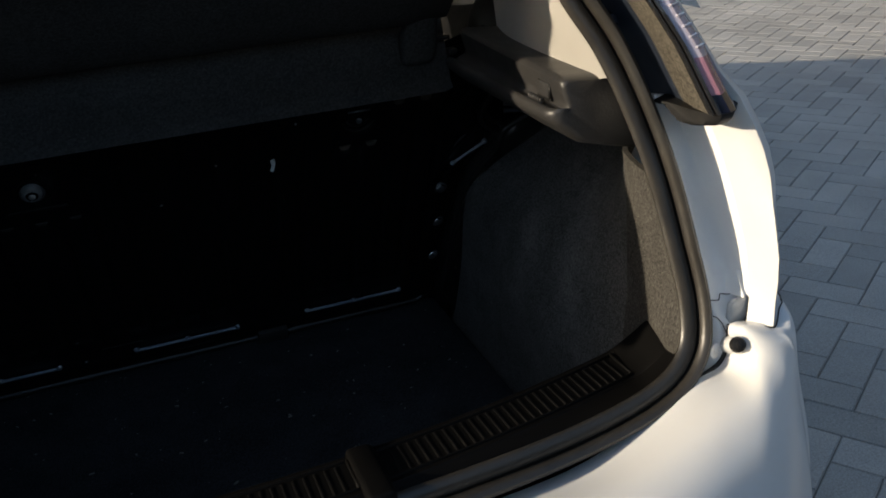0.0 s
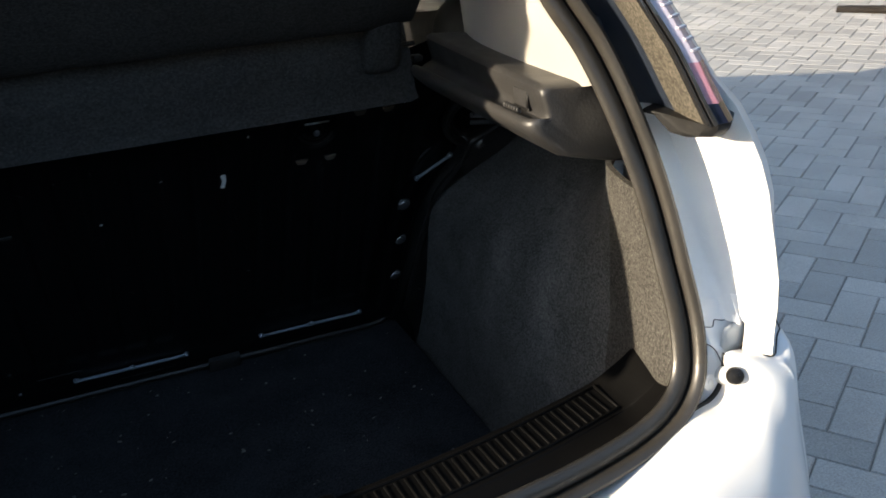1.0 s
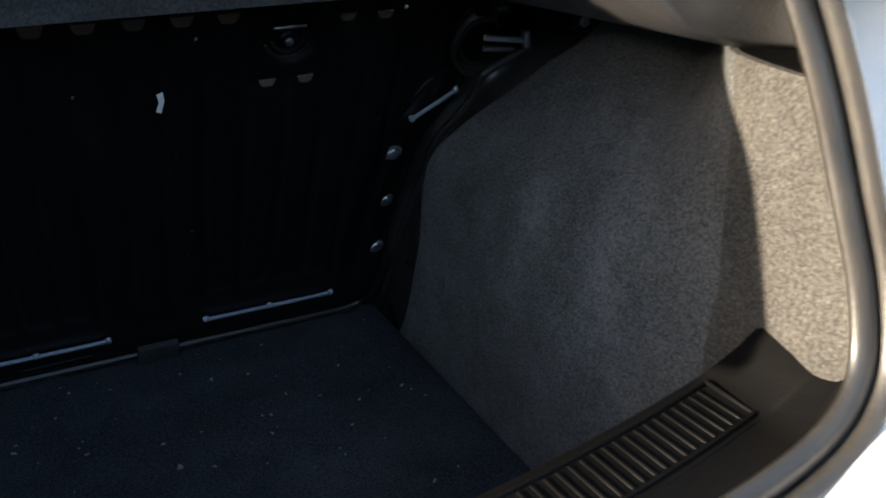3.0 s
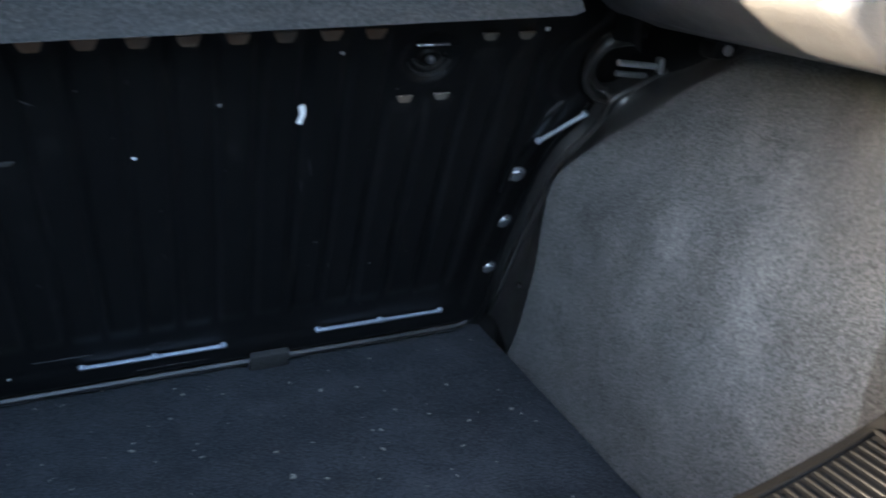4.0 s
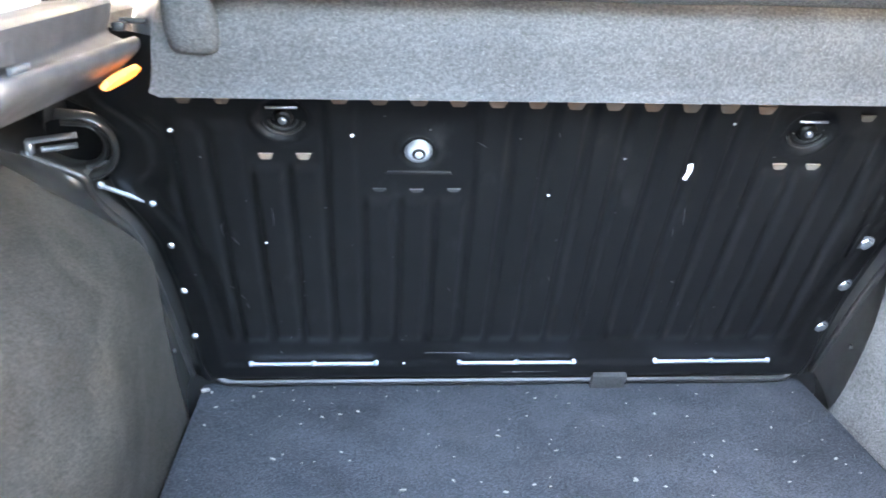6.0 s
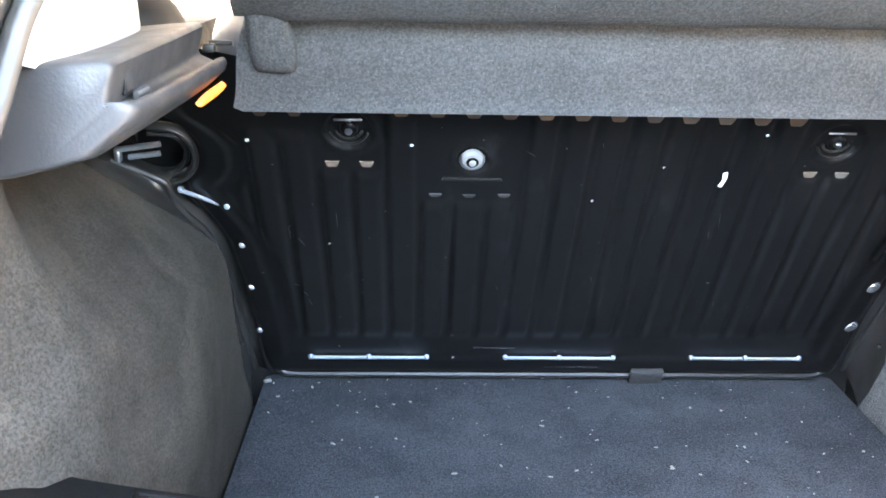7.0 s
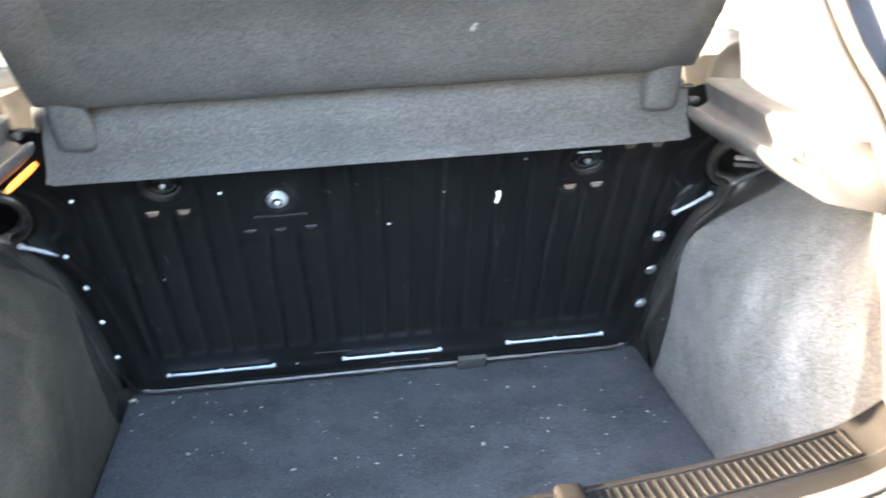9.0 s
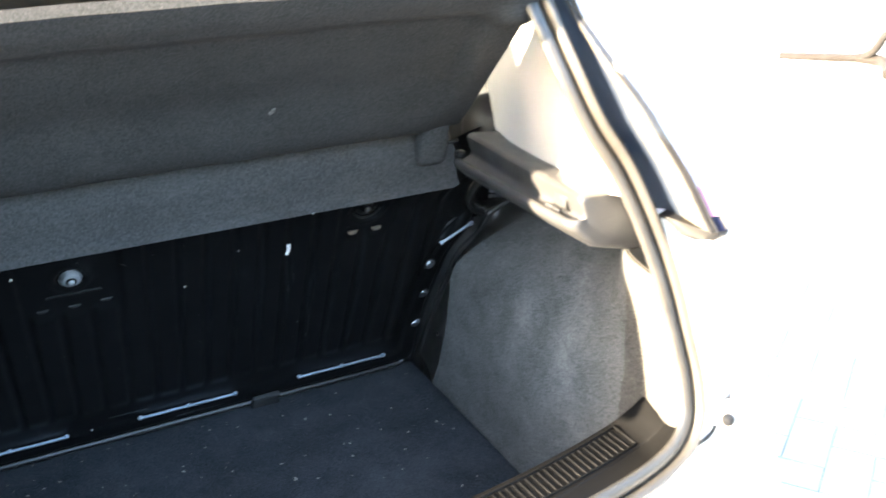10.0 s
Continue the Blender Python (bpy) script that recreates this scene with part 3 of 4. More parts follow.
hood = [[(-0.60, 1.62, 0.93), (CX, 1.60, 0.955), (0.62, 1.62, 0.93)], [(-0.62, 1.9, 0.845), (CX, 1.9, 0.875), (0.64, 1.9, 0.845)], [(-0.60, 2.25, 0.715), (CX, 2.28, 0.735), (0.62, 2.25, 0.715)], [(-0.55, 2.6, 0.55), (CX, 2.68, 0.56), (0.57, 2.6, 0.55)], [(-0.55, 2.66, 0.22), (CX, 2.74, 0.22), (0.57, 2.66, 0.22)]]
part("bonnet", loft(hood, 20, 20), WHITE_PAINT, car, "white bonnet")
part("screen_closing", sheet([[(-0.54, 0.98, 1.41), (0.565, 0.98, 1.41)], [(-0.76, 1.9, 0.92), (0.78, 1.9, 0.92)]], 0.02, (0, 0, -1)), DARK_CABIN, car)
part("bulkhead", sheet([[(-0.78, 1.9, 0.94), (0.80, 1.9, 0.94)], [(-0.80, 1.9, 0.22), (0.82, 1.9, 0.22)]], 0.02, (0, -1, 0)), DARK_CABIN, car)
part("floor_pan", sheet([[(-0.70, -0.78, 0.24), (0.72, -0.78, 0.24)], [(-0.82, 1.9, 0.24), (0.84, 1.9, 0.24)]], 0.02, (0, 0, 1)), DARK_CABIN, car)
lid = [[(-0.56, -0.40, 1.49), (CX, -0.41, 1.52), (0.58, -0.40, 1.49)], [(-0.62, -0.80, 1.70), (CX, -0.82, 1.73), (0.64, -0.80, 1.70)], [(-0.62, -1.12, 1.84), (CX, -1.18, 1.88), (0.64, -1.12, 1.84)]]
tailgate = part("tailgate", loft(lid, 20, 16, 0.06, (0, 0.45, -0.9)), WHITE_PAINT, car, "raised white tailgate")


# ---- rear seat back ----
LEAN = radians(29.1)
UP, OUT = Vector((0, -math.sin(LEAN), math.cos(LEAN))), Vector((0, -math.cos(LEAN), -math.sin(LEAN)))


def on_seat(u, v, d=0.0):
    """A place on the back of the seat: across, up along the lean, and proud of it."""
    return Vector((u, 0, 0.45)) + UP * v + OUT * d


SEAT_M = Matrix.Translation((0, 0, 0.45)) @ Matrix((Vector((1, 0, 0)), UP, OUT)).transposed().to_4x4()


def seat_pose(u, v, d=0.0, turn=0.0):
    return SEAT_M @ Matrix.Translation((u, v, d)) @ pose(0, 0, 0, 0, 0, turn)


RIGHT_EDGE = [(-0.042, 0.462), (0.0, 0.474), (0.12, 0.479), (0.17, 0.482), (0.20, 0.487), (0.243, 0.492), (0.272, 0.503), (0.29, 0.514), (0.307, 0.525), (0.325, 0.533), (0.340, 0.537), (0.352, 0.530), (0.365, 0.518), (0.385, 0.509), (0.410, 0.507), (0.425, 0.513), (0.438, 0.527), (0.455, 0.556), (0.48, 0.57), (0.56, 0.55), (0.62, 0.50)]


def shoulder(u, v):
    """The seat's shoulders are stepped back from the ribbed field."""
    return -0.030 * min(1.0, max(0.0, (abs(u - 0.004) - 0.405) / 0.10)) * smoothstep(-0.04, 0.08, v)


def seat_edge(v, side):
    for a, b in zip(RIGHT_EDGE, RIGHT_EDGE[1:]):
        if v <= b[0]:
            f = max(0.0, (v - a[0]) / (b[0] - a[0]))
            x = a[1] + f * (b[1] - a[1])
            break
    else:
        x = RIGHT_EDGE[-1][1]
    return x if side > 0 else -x + 2 * MID


RECESSES = ((-0.286, 0.4555, 0.030), (0.305, 0.4435, 0.030), (-0.137, 0.411, 0.022))


def seat_height(u, v):
    edge = min(seat_edge(v, 1) - u, u - seat_edge(v, -1), v + 0.042)
    rim = smoothstep(0.05, 0.035, edge)
    phase = ((u + 0.2026) / 0.0424) % 1.0
    wave = smoothstep(0.06, 0.2, phase) * smoothstep(0.94, 0.8, phase)
    low = smoothstep(0.045, 0.075, v)
    top = 0.49
    if -0.20 < u < -0.075:
        top = 0.345
    elif u < -0.25 or u > 0.268:
        top = 0.395 if -0.33 < u < -0.25 or 0.268 < u < 0.345 else 0.455
    ribs = wave * low * smoothstep(top, top - 0.02, v) * smoothstep(0.055, 0.075, edge)
    h = 0.004 * rim + 0.0045 * ribs
    for cu, cv, r in RECESSES:
        d = math.hypot(u - cu, v - cv)
        h -= 0.006 * smoothstep(r, r - 0.006, d)
        h += 0.002 * smoothstep(r + 0.008, r + 0.002, d) * smoothstep(r - 0.004, r + 0.001, d)
    return h + shoulder(u, v) - 0.006 * smoothstep(0.014, 0.0, edge)


def seat_shell():
    bm = bmesh.new()
    nv, nu = 110, 300
    rows = []
    for j in range(nv + 1):
        v = -0.042 + 0.60 * j / nv
        a, b = seat_edge(v, -1), seat_edge(v, 1)
        rows.append([bm.verts.new(on_seat(a + (b - a) * i / nu, v, seat_height(a + (b - a) * i / nu, v))) for i in range(nu + 1)])
    for r, s in zip(rows, rows[1:]):
        for i in range(nu):
            bm.faces.new((r[i], r[i + 1], s[i + 1], s[i]))
    return bm


seat = base("rear_seat_back", "black painted steel back of a folding rear seat, ribbed and dusty", "seat back")
part("back_panel", seat_shell(), SEAT_BLACK, seat, "black ribbed steel panel", sharp=70)
part("seat_cushion", box(0.92, 0.56, 0.10, 0.03, 3, seat_pose(0.004, 0.25, -0.125)), DARK_CABIN, seat, "dark seat upholstery")
part("lower_closing", box(1.0, 0.02, 0.16, 0.004, 1, Matrix.Translation((0.004, 0.050, 0.395))), BLACK_PLASTIC, seat)
bend = [(0.4725, 0.030), (0.4705, 0.005), (0.4655, -0.014), (0.4570, -0.028), (0.4440, -0.038), (0.4290, -0.042)]
lower_bar = [on_seat(2 * MID - u, v, 0.003 - 0.9 * max(0.0, u - 0.44)) for u, v in bend] + [on_seat(u, -0.043, 0.003) for u in steps(-0.36, 0.39, 9)] + [on_seat(u, v, 0.003 - 0.9 * max(0.0, u - 0.44)) for u, v in bend[::-1]]
part("bottom_lip", sweep(spline(lower_bar, 90), bead(0, 0, 0.005, 0.005, 8), lambda i: OUT), FRAME_BLACK, seat, "rolled black lower lip")

# slots with worn bright edges along the foot and at the shoulders
SLOTS = [(-0.276, 0.0045, 0.178, 0), (0.0185, 0.0045, 0.168, 0), (0.309, 0.0055, 0.17, 0), (0.4985, 0.3125, 0.062, 37), (-0.4805, 0.323, 0.062, -28)]
for u, v, w, turn in SLOTS:
    slot = part("slot", prism([(-w / 2, -0.0022), (w / 2, -0.0022), (w / 2 + 0.0022, 0), (w / 2, 0.0022), (-w / 2, 0.0022), (-w / 2 - 0.0022, 0)], 0.004, seat_pose(u, v, 0.003 if w > 0.1 else -0.0185, turn), 0.0012), BRIGHT_EDGE, seat, "worn bright slot edge")
    for du in ((-w / 2, 0, w / 2) if w > 0.1 else (-w / 2, w / 2)):
        m = seat_pose(u, v, 0 if w > 0.1 else -0.0205, turn) @ Matrix.Translation((du, 0.003, 0.006))
        part("weld_nub", rod(0.0046, 0.0034, 0.006, 12, m, 0.0012), BRIGHT_EDGE, slot)
for u, v in ((-0.440, 0.244), (-0.438, 0.157), (-0.438, 0.058), (0.454, 0.2465), (0.4575, 0.1605), (0.458, 0.0675)):
    big = u > 0
    bolt = part("bolt", rod(0.0105 if big else 0.0050, 0.009 if big else 0.0040, 0.006, 6 if big else 12, seat_pose(u, v, 0.004 + shoulder(u, v)), 0.0022), STEEL if not big else DARK_STEEL, seat, "zinc bolt head")
    if big:
        part("washer", rod(0.0125, 0.0125, 0.003, 20, seat_pose(u, v, 0.002 + shoulder(u, v)), 0.001), DARK_STEEL, bolt)
for side in (1, -1):
    rim = [on_seat(MID + side * (seat_edge(v, 1) - MID - 0.005), v, shoulder(seat_edge(v, 1), v) + 0.003) for v in (-0.034, -0.015, 0.03, 0.09, 0.15, 0.19, 0.22, 0.243, 0.272, 0.29, 0.307, 0.325, 0.340)]
    part("edge_rim", sweep(spline(rim, 50), bead(0, 0, 0.0042, 0.0036, 8), lambda i: OUT), SEAT_BLACK, seat, "rolled gloss black edge")
    ridge = [on_seat(0.024 * (side < 0) + side * u, v, shoulder(u, v) + 0.001) for u, v in ((0.437, 0.225), (0.440, 0.262), (0.447, 0.298), (0.462, 0.322), (0.484, 0.341), (0.508, 0.358))]
    part("shoulder_ridge", sweep(spline(ridge, 30), bead(0, 0, 0.005, 0.004, 8), lambda i: OUT), SEAT_BLACK, seat, "pressed ridge over the shoulder slot")
knob = part("latch_bolt", rod(0.0135, 0.0120, 0.012, 28, seat_pose(-0.137, 0.411, 0.000), 0.0030), STEEL, seat, "bright steel anchor bolt")
part("bolt_dish", rod(0.0082, 0.0074, 0.003, 24, seat_pose(-0.137, 0.411, 0.0062), 0.0008), SEAT_BLACK, knob)
part("bolt_pin", rod(0.0052, 0.0040, 0.006, 16, seat_pose(-0.137, 0.4115, 0.0075), 0.0014), STEEL, knob)
part("bolt_collar", rod(0.0165, 0.0150, 0.004, 24, seat_pose(-0.137, 0.4065, -0.003), 0.001), DARK_STEEL, knob)
part("stamped_step", prism([(-0.038, -0.002), (0.038, -0.002), (0.036, 0.002), (-0.036, 0.002)], 0.003, seat_pose(-0.136, 0.379, 0.0005), 0.001), BLACK_PLASTIC, seat)
for u, v in ((-0.286, 0.4555), (0.305, 0.4435)):
    ring = part("anchor_boss", rod(0.012, 0.009, 0.006, 20, seat_pose(u, v - 0.002, -0.003), 0.002), SEAT_BLACK, seat, "pressed round anchor boss")
    part("boss_screw", rod(0.005, 0.004, 0.004, 12, seat_pose(u, v - 0.002, 0.002), 0.001), DARK_STEEL, ring)
    # Lower arcs in paler gloss black stand for highlights on the pressed ring.
    for r in (0.0165, 0.0235):
        arc = [on_seat(u + r * math.cos(math.radians(a)), v + r * math.sin(math.radians(a)), -0.0035 + 0.22 * (r - 0.0165)) for a in range(195, 346, 10)]
        part("boss_glint", sweep(arc, bead(0, 0, 0.0017, 0.0017, 8), lambda i: OUT), FRAME_BLACK, ring)
    part("boss_slit", box(0.034, 0.003, 0.003, 0.001, 1, seat_pose(u, v + 0.016, 0.001)), DARK_STEEL, ring)
HOLE = [(-0.0105, 0.0055), (-0.0095, 0.001), (-0.0068, -0.0045), (-0.0045, -0.0055), (0.0045, -0.0055), (0.0068, -0.0045), (0.0095, 0.001), (0.0105, 0.0055)]
for k in range(12):
    part("hole_foam", prism(HOLE, 0.002, seat_pose(-0.2235 + 0.0424 * k, 0.4865 - 0.00065 * k, 0.0042)), FOAM, seat, "cream foam seen through a pressed hole")
for u, v in ((-0.387, 0.482), (-0.347, 0.482), (0.363, 0.467), (0.403, 0.466), (-0.308, 0.404), (-0.266, 0.404), (0.285, 0.394), (0.325, 0.394)):
    part("hole_foam", prism([(a * 0.8, b * 0.75) for a, b in HOLE], 0.002, seat_pose(u, v, 0.002)), FOAM, seat)
for u, v in ((-0.181, 0.352), (-0.138, 0.351), (-0.094, 0.352)):
    part("hole_foam", prism([(a * 0.75, b * 0.4) for a, b in HOLE], 0.002, seat_pose(u, v, 0.0015)), GREY_PLASTIC, seat)
part("paint_chip", prism([(-0.004, -0.011), (0.001, -0.013), (0.0045, 0.002), (0.003, 0.013), (-0.003, 0.011), (-0.001, 0.0)], 0.0006, seat_pose(0.178, 0.386, 0.0046)), CHIP, seat, "white chip in the paint")
random.seed(7)
chips = bmesh.new()
for k in range(34):
    u, v = random.uniform(-0.42, 0.43), random.uniform(0.0, 0.47)
    s = random.choice((0.0005, 0.0006, 0.0008, 0.0008, 0.0006, 0.0005, 0.0013))
    join(chips, prism([(-s, -s * 1.6), (s, -s), (s * 0.8, s * 2), (-s, s)], 0.0004, seat_pose(u, v, max(0.0, seat_height(u, v)) + 0.0002, random.uniform(0, 180))))
for u, v, size in ((-0.407, 0.440, 0.0027), (-0.211, 0.437, 0.0022), (0.019, 0.347, 0.0018), (0.213, 0.459, 0.0017), (-0.320, 0.263, 0.0016), (0.430, 0.466, 0.0024), (0.100, 0.404, 0.0014), (-0.146, 0.002, 0.0018)):
    part("paint_chip", prism([(-size * 0.8, -size), (size * 0.5, -size * 0.9), (size, size * 0.3), (size * 0.1, size), (-size, size * 0.4)], 0.0006, seat_pose(u, v, seat_height(u, v) + 0.0004, 40 * u)), CHIP, seat)
for u, v, long, turn in ((-0.308, 0.308, 0.030, 90), (0.192, 0.312, 0.030, 98), (-0.372, 0.279, 0.026, 92), (-0.357, 0.266, 0.016, 118), (-0.066, 0.425, 0.014, 145), (0.040, 0.195, 0.013, 112), (0.185, 0.283, 0.018, 96), (-0.371, 0.172, 0.010, 150), (-0.360, 0.159, 0.012, 120), (-0.371, 0.290, 0.012, 60), (-0.304, 0.067, 0.008, 80), (0.227, 0.139, 0.012, 95), (0.100, 0.404, 0.010, 165), (0.019, 0.440, 0.008, 100), (-0.090, 0.173, 0.008, 120), (0.257, 0.090, 0.007, 90), (-0.355, 0.139, 0.014, 105)):
    part("scratch", prism([(-long / 2, 0), (0, -0.0007), (long / 2, 0), (0, 0.0005)], 0.0005, seat_pose(u, v, seat_height(u, v) + 0.0006, turn)), SCRATCH, seat, "fine grey scratch in the paint")
for u, v, long in ((-0.084, 0.030, 0.066), (0.040, -0.019, 0.088)):
    for k in range(5):
        part("stamp_bar", box(long / 6, 0.0012, 0.0006, 0, 1, seat_pose(u + long * (k - 2) / 5, v, 0.0045)), SCRATCH, seat)
tagged(part("paint_specks", chips, SPECK, seat, "specks of chipped paint"), kind="stuff")

# ---- boot floor ----
boot_floor = base("boot_floor", "dark blue-grey felt boot floor board, strewn with crumbs", "boot floor")
FY0, FY1 = -0.725, 0.05


def floor_board():
    nx, ny = 60, 46
    rows = []
    for j in range(ny + 1):
        y = FY0 + (FY1 - FY0) * j / ny
        rows.append([(-0.4435 + 0.917 * i / nx, y, 0.40 + 0.0012 * noise.noise((i * 0.15, j * 0.2, 3.0)) - 0.004 * (i in (0, nx))) for i in range(nx + 1)])
    return sheet(rows, 0.02, (0, 0, -1))


part("floor_felt", floor_board(), FLOOR_FELT, boot_floor)
tab = part("lifting_tab", box(0.052, 0.010, 0.036, 0.003, 2, seat_pose(0.161, -0.037, 0.010) @ pose(0, 0, 0, 90, 0, 0)), SHELF_FELT, boot_floor, "grey fabric lifting tab")
part("board_support", box(0.92, 0.70, 0.12, 0.01, 1, Matrix.Translation((0.015, -0.31, 0.315))), DARK_CABIN, boot_floor)

crumbs = bmesh.new()
random.seed(11)
for k in range(180):
    x, y = random.uniform(-0.43, 0.46), 0.03 - 0.62 * random.random() ** 1.3
    s = random.choice((0.0006, 0.0007, 0.0008, 0.0010, 0.0013, 0.0017, 0.0022))
    b = bmesh.new()
    bmesh.ops.create_icosphere(b, subdivisions=1, radius=s)
    m = Matrix.Translation((x, y, 0.402)) @ Euler((0, 0, random.uniform(0, 6))).to_matrix().to_4x4() @ Matrix.Diagonal((random.uniform(1, 2.6), 1, 0.6, 1))
    bmesh.ops.transform(b, matrix=m, verts=b.verts)
    join(crumbs, b)
join(crumbs, box(0.012, 0.007, 0.004, 0.001, 1, Matrix.Translation((-0.436, 0.010, 0.403)) @ pose(0, 0, 0, 0, 0, 25)))
tagged(part("crumbs", crumbs, CRUMB), "pale crumbs and grit scattered on the boot floor", "crumbs", kind="stuff")


# ---- felt side linings ----
def wall_x(y, z, least=0.0):
    """How far out the lining stands: the wheel arch, and the flare above it."""
    top = 0.665 + 0.18 * max(0.0, -0.20 - y)
    rise = z - top
    flare = 0.9 * (rise + math.sqrt(rise * rise + 0.0004)) / 2
    x = 0.478 + 0.006 * smoothstep(0.4, 0.7, z) + min(0.13, flare) * (least + (1 - least) * smoothstep(-0.66, -0.46, y))
    return x - 0.016 * math.exp(-(((y + 0.42) / 0.16) ** 2) - ((z - 0.58) / 0.14) ** 2)


FRONT = [(0.395, -0.050), (0.45, -0.082), (0.55, -0.118), (0.63, -0.129), (0.66, -0.131), (0.69, -0.142), (0.72, -0.165), (0.755, -0.203), (0.785, -0.238), (0.81, -0.268), (0.87, -0.34), (0.94, -0.42)]


def front_y(z):
    for a, b in zip(FRONT, FRONT[1:]):
        if z <= b[0]:
            return a[1] + (b[1] - a[1]) * (z - a[0]) / (b[0] - a[0])
    return FRONT[-1][1]


def lining(side):
    rows = []
    for j in range(41):
        z = 0.365 + ((0.877 if side > 0 else 0.897) - 0.365) * j / 40
        y1 = front_y(z)
        y0 = seal_at(max(z, 0.71)).y + 0.004
        row = []
        for i in range(61):
            y = y0 + (y1 - y0) * i / 60
            x = wall_x(y, z, 0.0 if side > 0 else 0.6)
            e = smoothstep(y0 + (0.13 if side > 0 else 0.17), y0, y) * smoothstep(0.62, 0.70, z)
            row.append(boot_mirror((x, y, z), side).lerp(mirror((seal_at(max(z, 0.71)).x - 0.012, y, z), side), e))
        rows.append(row)
    thing = base("side_lining", "grey needle-felt boot side lining with rubbed dusty patches", "boot lining", "boot side linings")
    fabric = SIDE_FELT if side > 0 else SOILED_DIM_FELT
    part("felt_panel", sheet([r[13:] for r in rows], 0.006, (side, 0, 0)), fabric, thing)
    part("rear_flange", sheet([r[:14] for r in rows], 0.006, (side, 0, 0)), DIMMED_FLANGE_FELT if side > 0 else fabric, thing, "felt flange turned in behind the seal")
    return thing


for side in (1, -1):
    lining(side)


# ---- black frames between seat and lining, with latches ----
def seat_frame(side):
    thing = base("seat_side_frame", "black plastic frame between seat back and side lining", "trim frame", "seat side frames")
    vs = (-0.05, 0.0, 0.1, 0.17, 0.20, 0.235, 0.265, 0.29, 0.31, 0.33, 0.35)
    crest = (0.488, 0.492, 0.498, 0.504, 0.508, 0.510, 0.519, 0.535, 0.545, 0.5505, 0.553)
    back = lambda v: shoulder(seat_edge(v, 1), v)
    under = [on_seat(seat_edge(v, 1) - 0.012, v, back(v) - 0.016) for v in vs] + [on_seat(0.566, 0.348, -0.050), on_seat(0.598, 0.362, -0.052), on_seat(0.651, 0.388, -0.055)]
    groove = [on_seat(seat_edge(v, 1) + 0.005, v, back(v) - 0.010) for v in vs] + [on_seat(0.568, 0.356, -0.034), on_seat(0.600, 0.371, -0.036), on_seat(0.652, 0.397, -0.040)]
    lip = [on_seat(u, v, -0.016) for u, v in zip(crest, vs)] + [on_seat(0.573, 0.362, -0.018), on_seat(0.603, 0.377, -0.020), on_seat(0.655, 0.402, -0.022)]
    far, mid = [], []
    for k, z in enumerate((0.395, 0.44, 0.525, 0.58, 0.605, 0.63, 0.65, 0.668, 0.685, 0.705, 0.735, 0.765, 0.81, 0.87)):
        y = front_y(z) - 0.004
        far.append(Vector((wall_x(y, z) - 0.001, y, z)))
        mid.append(lip[k].lerp(far[k], 0.45) + Vector((0.007, 0.008, 0.0)))
    curves = [[boot_mirror(p, side) for p in c] for c in (under, groove, lip, mid, far)]
    part("frame_strip", loft(curves, 52, 24), FRAME_BLACK, thing, sharp=60)
    edge = spline([boot_mirror(p, side) for p in lip], 44)
    part("frame_lip", sweep(edge, bead(0, 0, 0.0054, 0.0054, 10), lambda i: OUT), FRAME_BLACK, thing, "rolled glossy frame edge")
    part("frame_back", sheet([[boot_mirror((0.50, 0.08, 0.34), side), boot_mirror((0.50, -0.08, 0.34), side)], [boot_mirror((0.52, 0.0, 0.62), side), boot_mirror((0.54, -0.14, 0.66), side)], [boot_mirror((0.60, -0.10, 0.80), side), boot_mirror((0.64, -0.30, 0.80), side)], [boot_mirror((0.66, -0.16, 0.98), side), boot_mirror((0.66, -0.40, 0.98), side)]], 0.01, (side, 0, 0)), BLACK_PLASTIC, thing)
    part("screw", rod(0.004, 0.003, 0.004, 12, Matrix.Translation(boot_mirror((0.487, -0.062, 0.50), side)) @ pose(0, 0, 0, 0, 70 * -side, 0), 0.001), BLACK_PLASTIC, thing)
    part("paint_dot", rod(0.003, 0.003, 0.001, 10, Matrix.Translation(boot_mirror((0.598, -0.226, 0.788), side)) @ pose(0, 0, 0, 80, 0, 0)), CHIP, thing, "small white dot")
    # latch housing at the shoulder
    arc = [boot_mirror(on_seat(u, v, -0.026), side) for u, v in ((0.549, 0.345), (0.530, 0.353), (0.515, 0.371), (0.5095, 0.395), (0.515, 0.418), (0.530, 0.433), (0.565, 0.438))]
    latch = part("latch_rim", sweep(spline(arc, 30), bead(0, 0, 0.005, 0.008, 10), lambda i: OUT), FRAME_BLACK, thing, "gloss black rim of the seat latch")
    inner = [boot_mirror(on_seat(u, v, -0.035), side) for u, v in ((0.552, 0.354), (0.539, 0.358), (0.527, 0.372), (0.522, 0.391), (0.527, 0.408), (0.539, 0.417), (0.565, 0.419))]
    part("latch_ring", sweep(spline(inner, 30), bead(0, 0, 0.004, 0.006, 8), lambda i: OUT), FRAME_BLACK, latch)
    part("striker_plate", box(0.008, 0.012, 0.020, 0.002, 1, Matrix.Translation(boot_mirror(on_seat(0.606, 0.388, -0.026), side))), DARK_STEEL, thing, "steel plate of the striker")
    part("latch_cup", sheet([[boot_mirror(on_seat(0.53, 0.30, -0.085), side), boot_mirror(on_seat(0.53, 0.45, -0.085), side)], [boot_mirror(on_seat(0.70, 0.30, -0.085), side), boot_mirror(on_seat(0.70, 0.45, -0.085), side)]], 0.01, OUT), BLACK_PLASTIC, thing)
    lift = 0.0 if side > 0 else 0.010
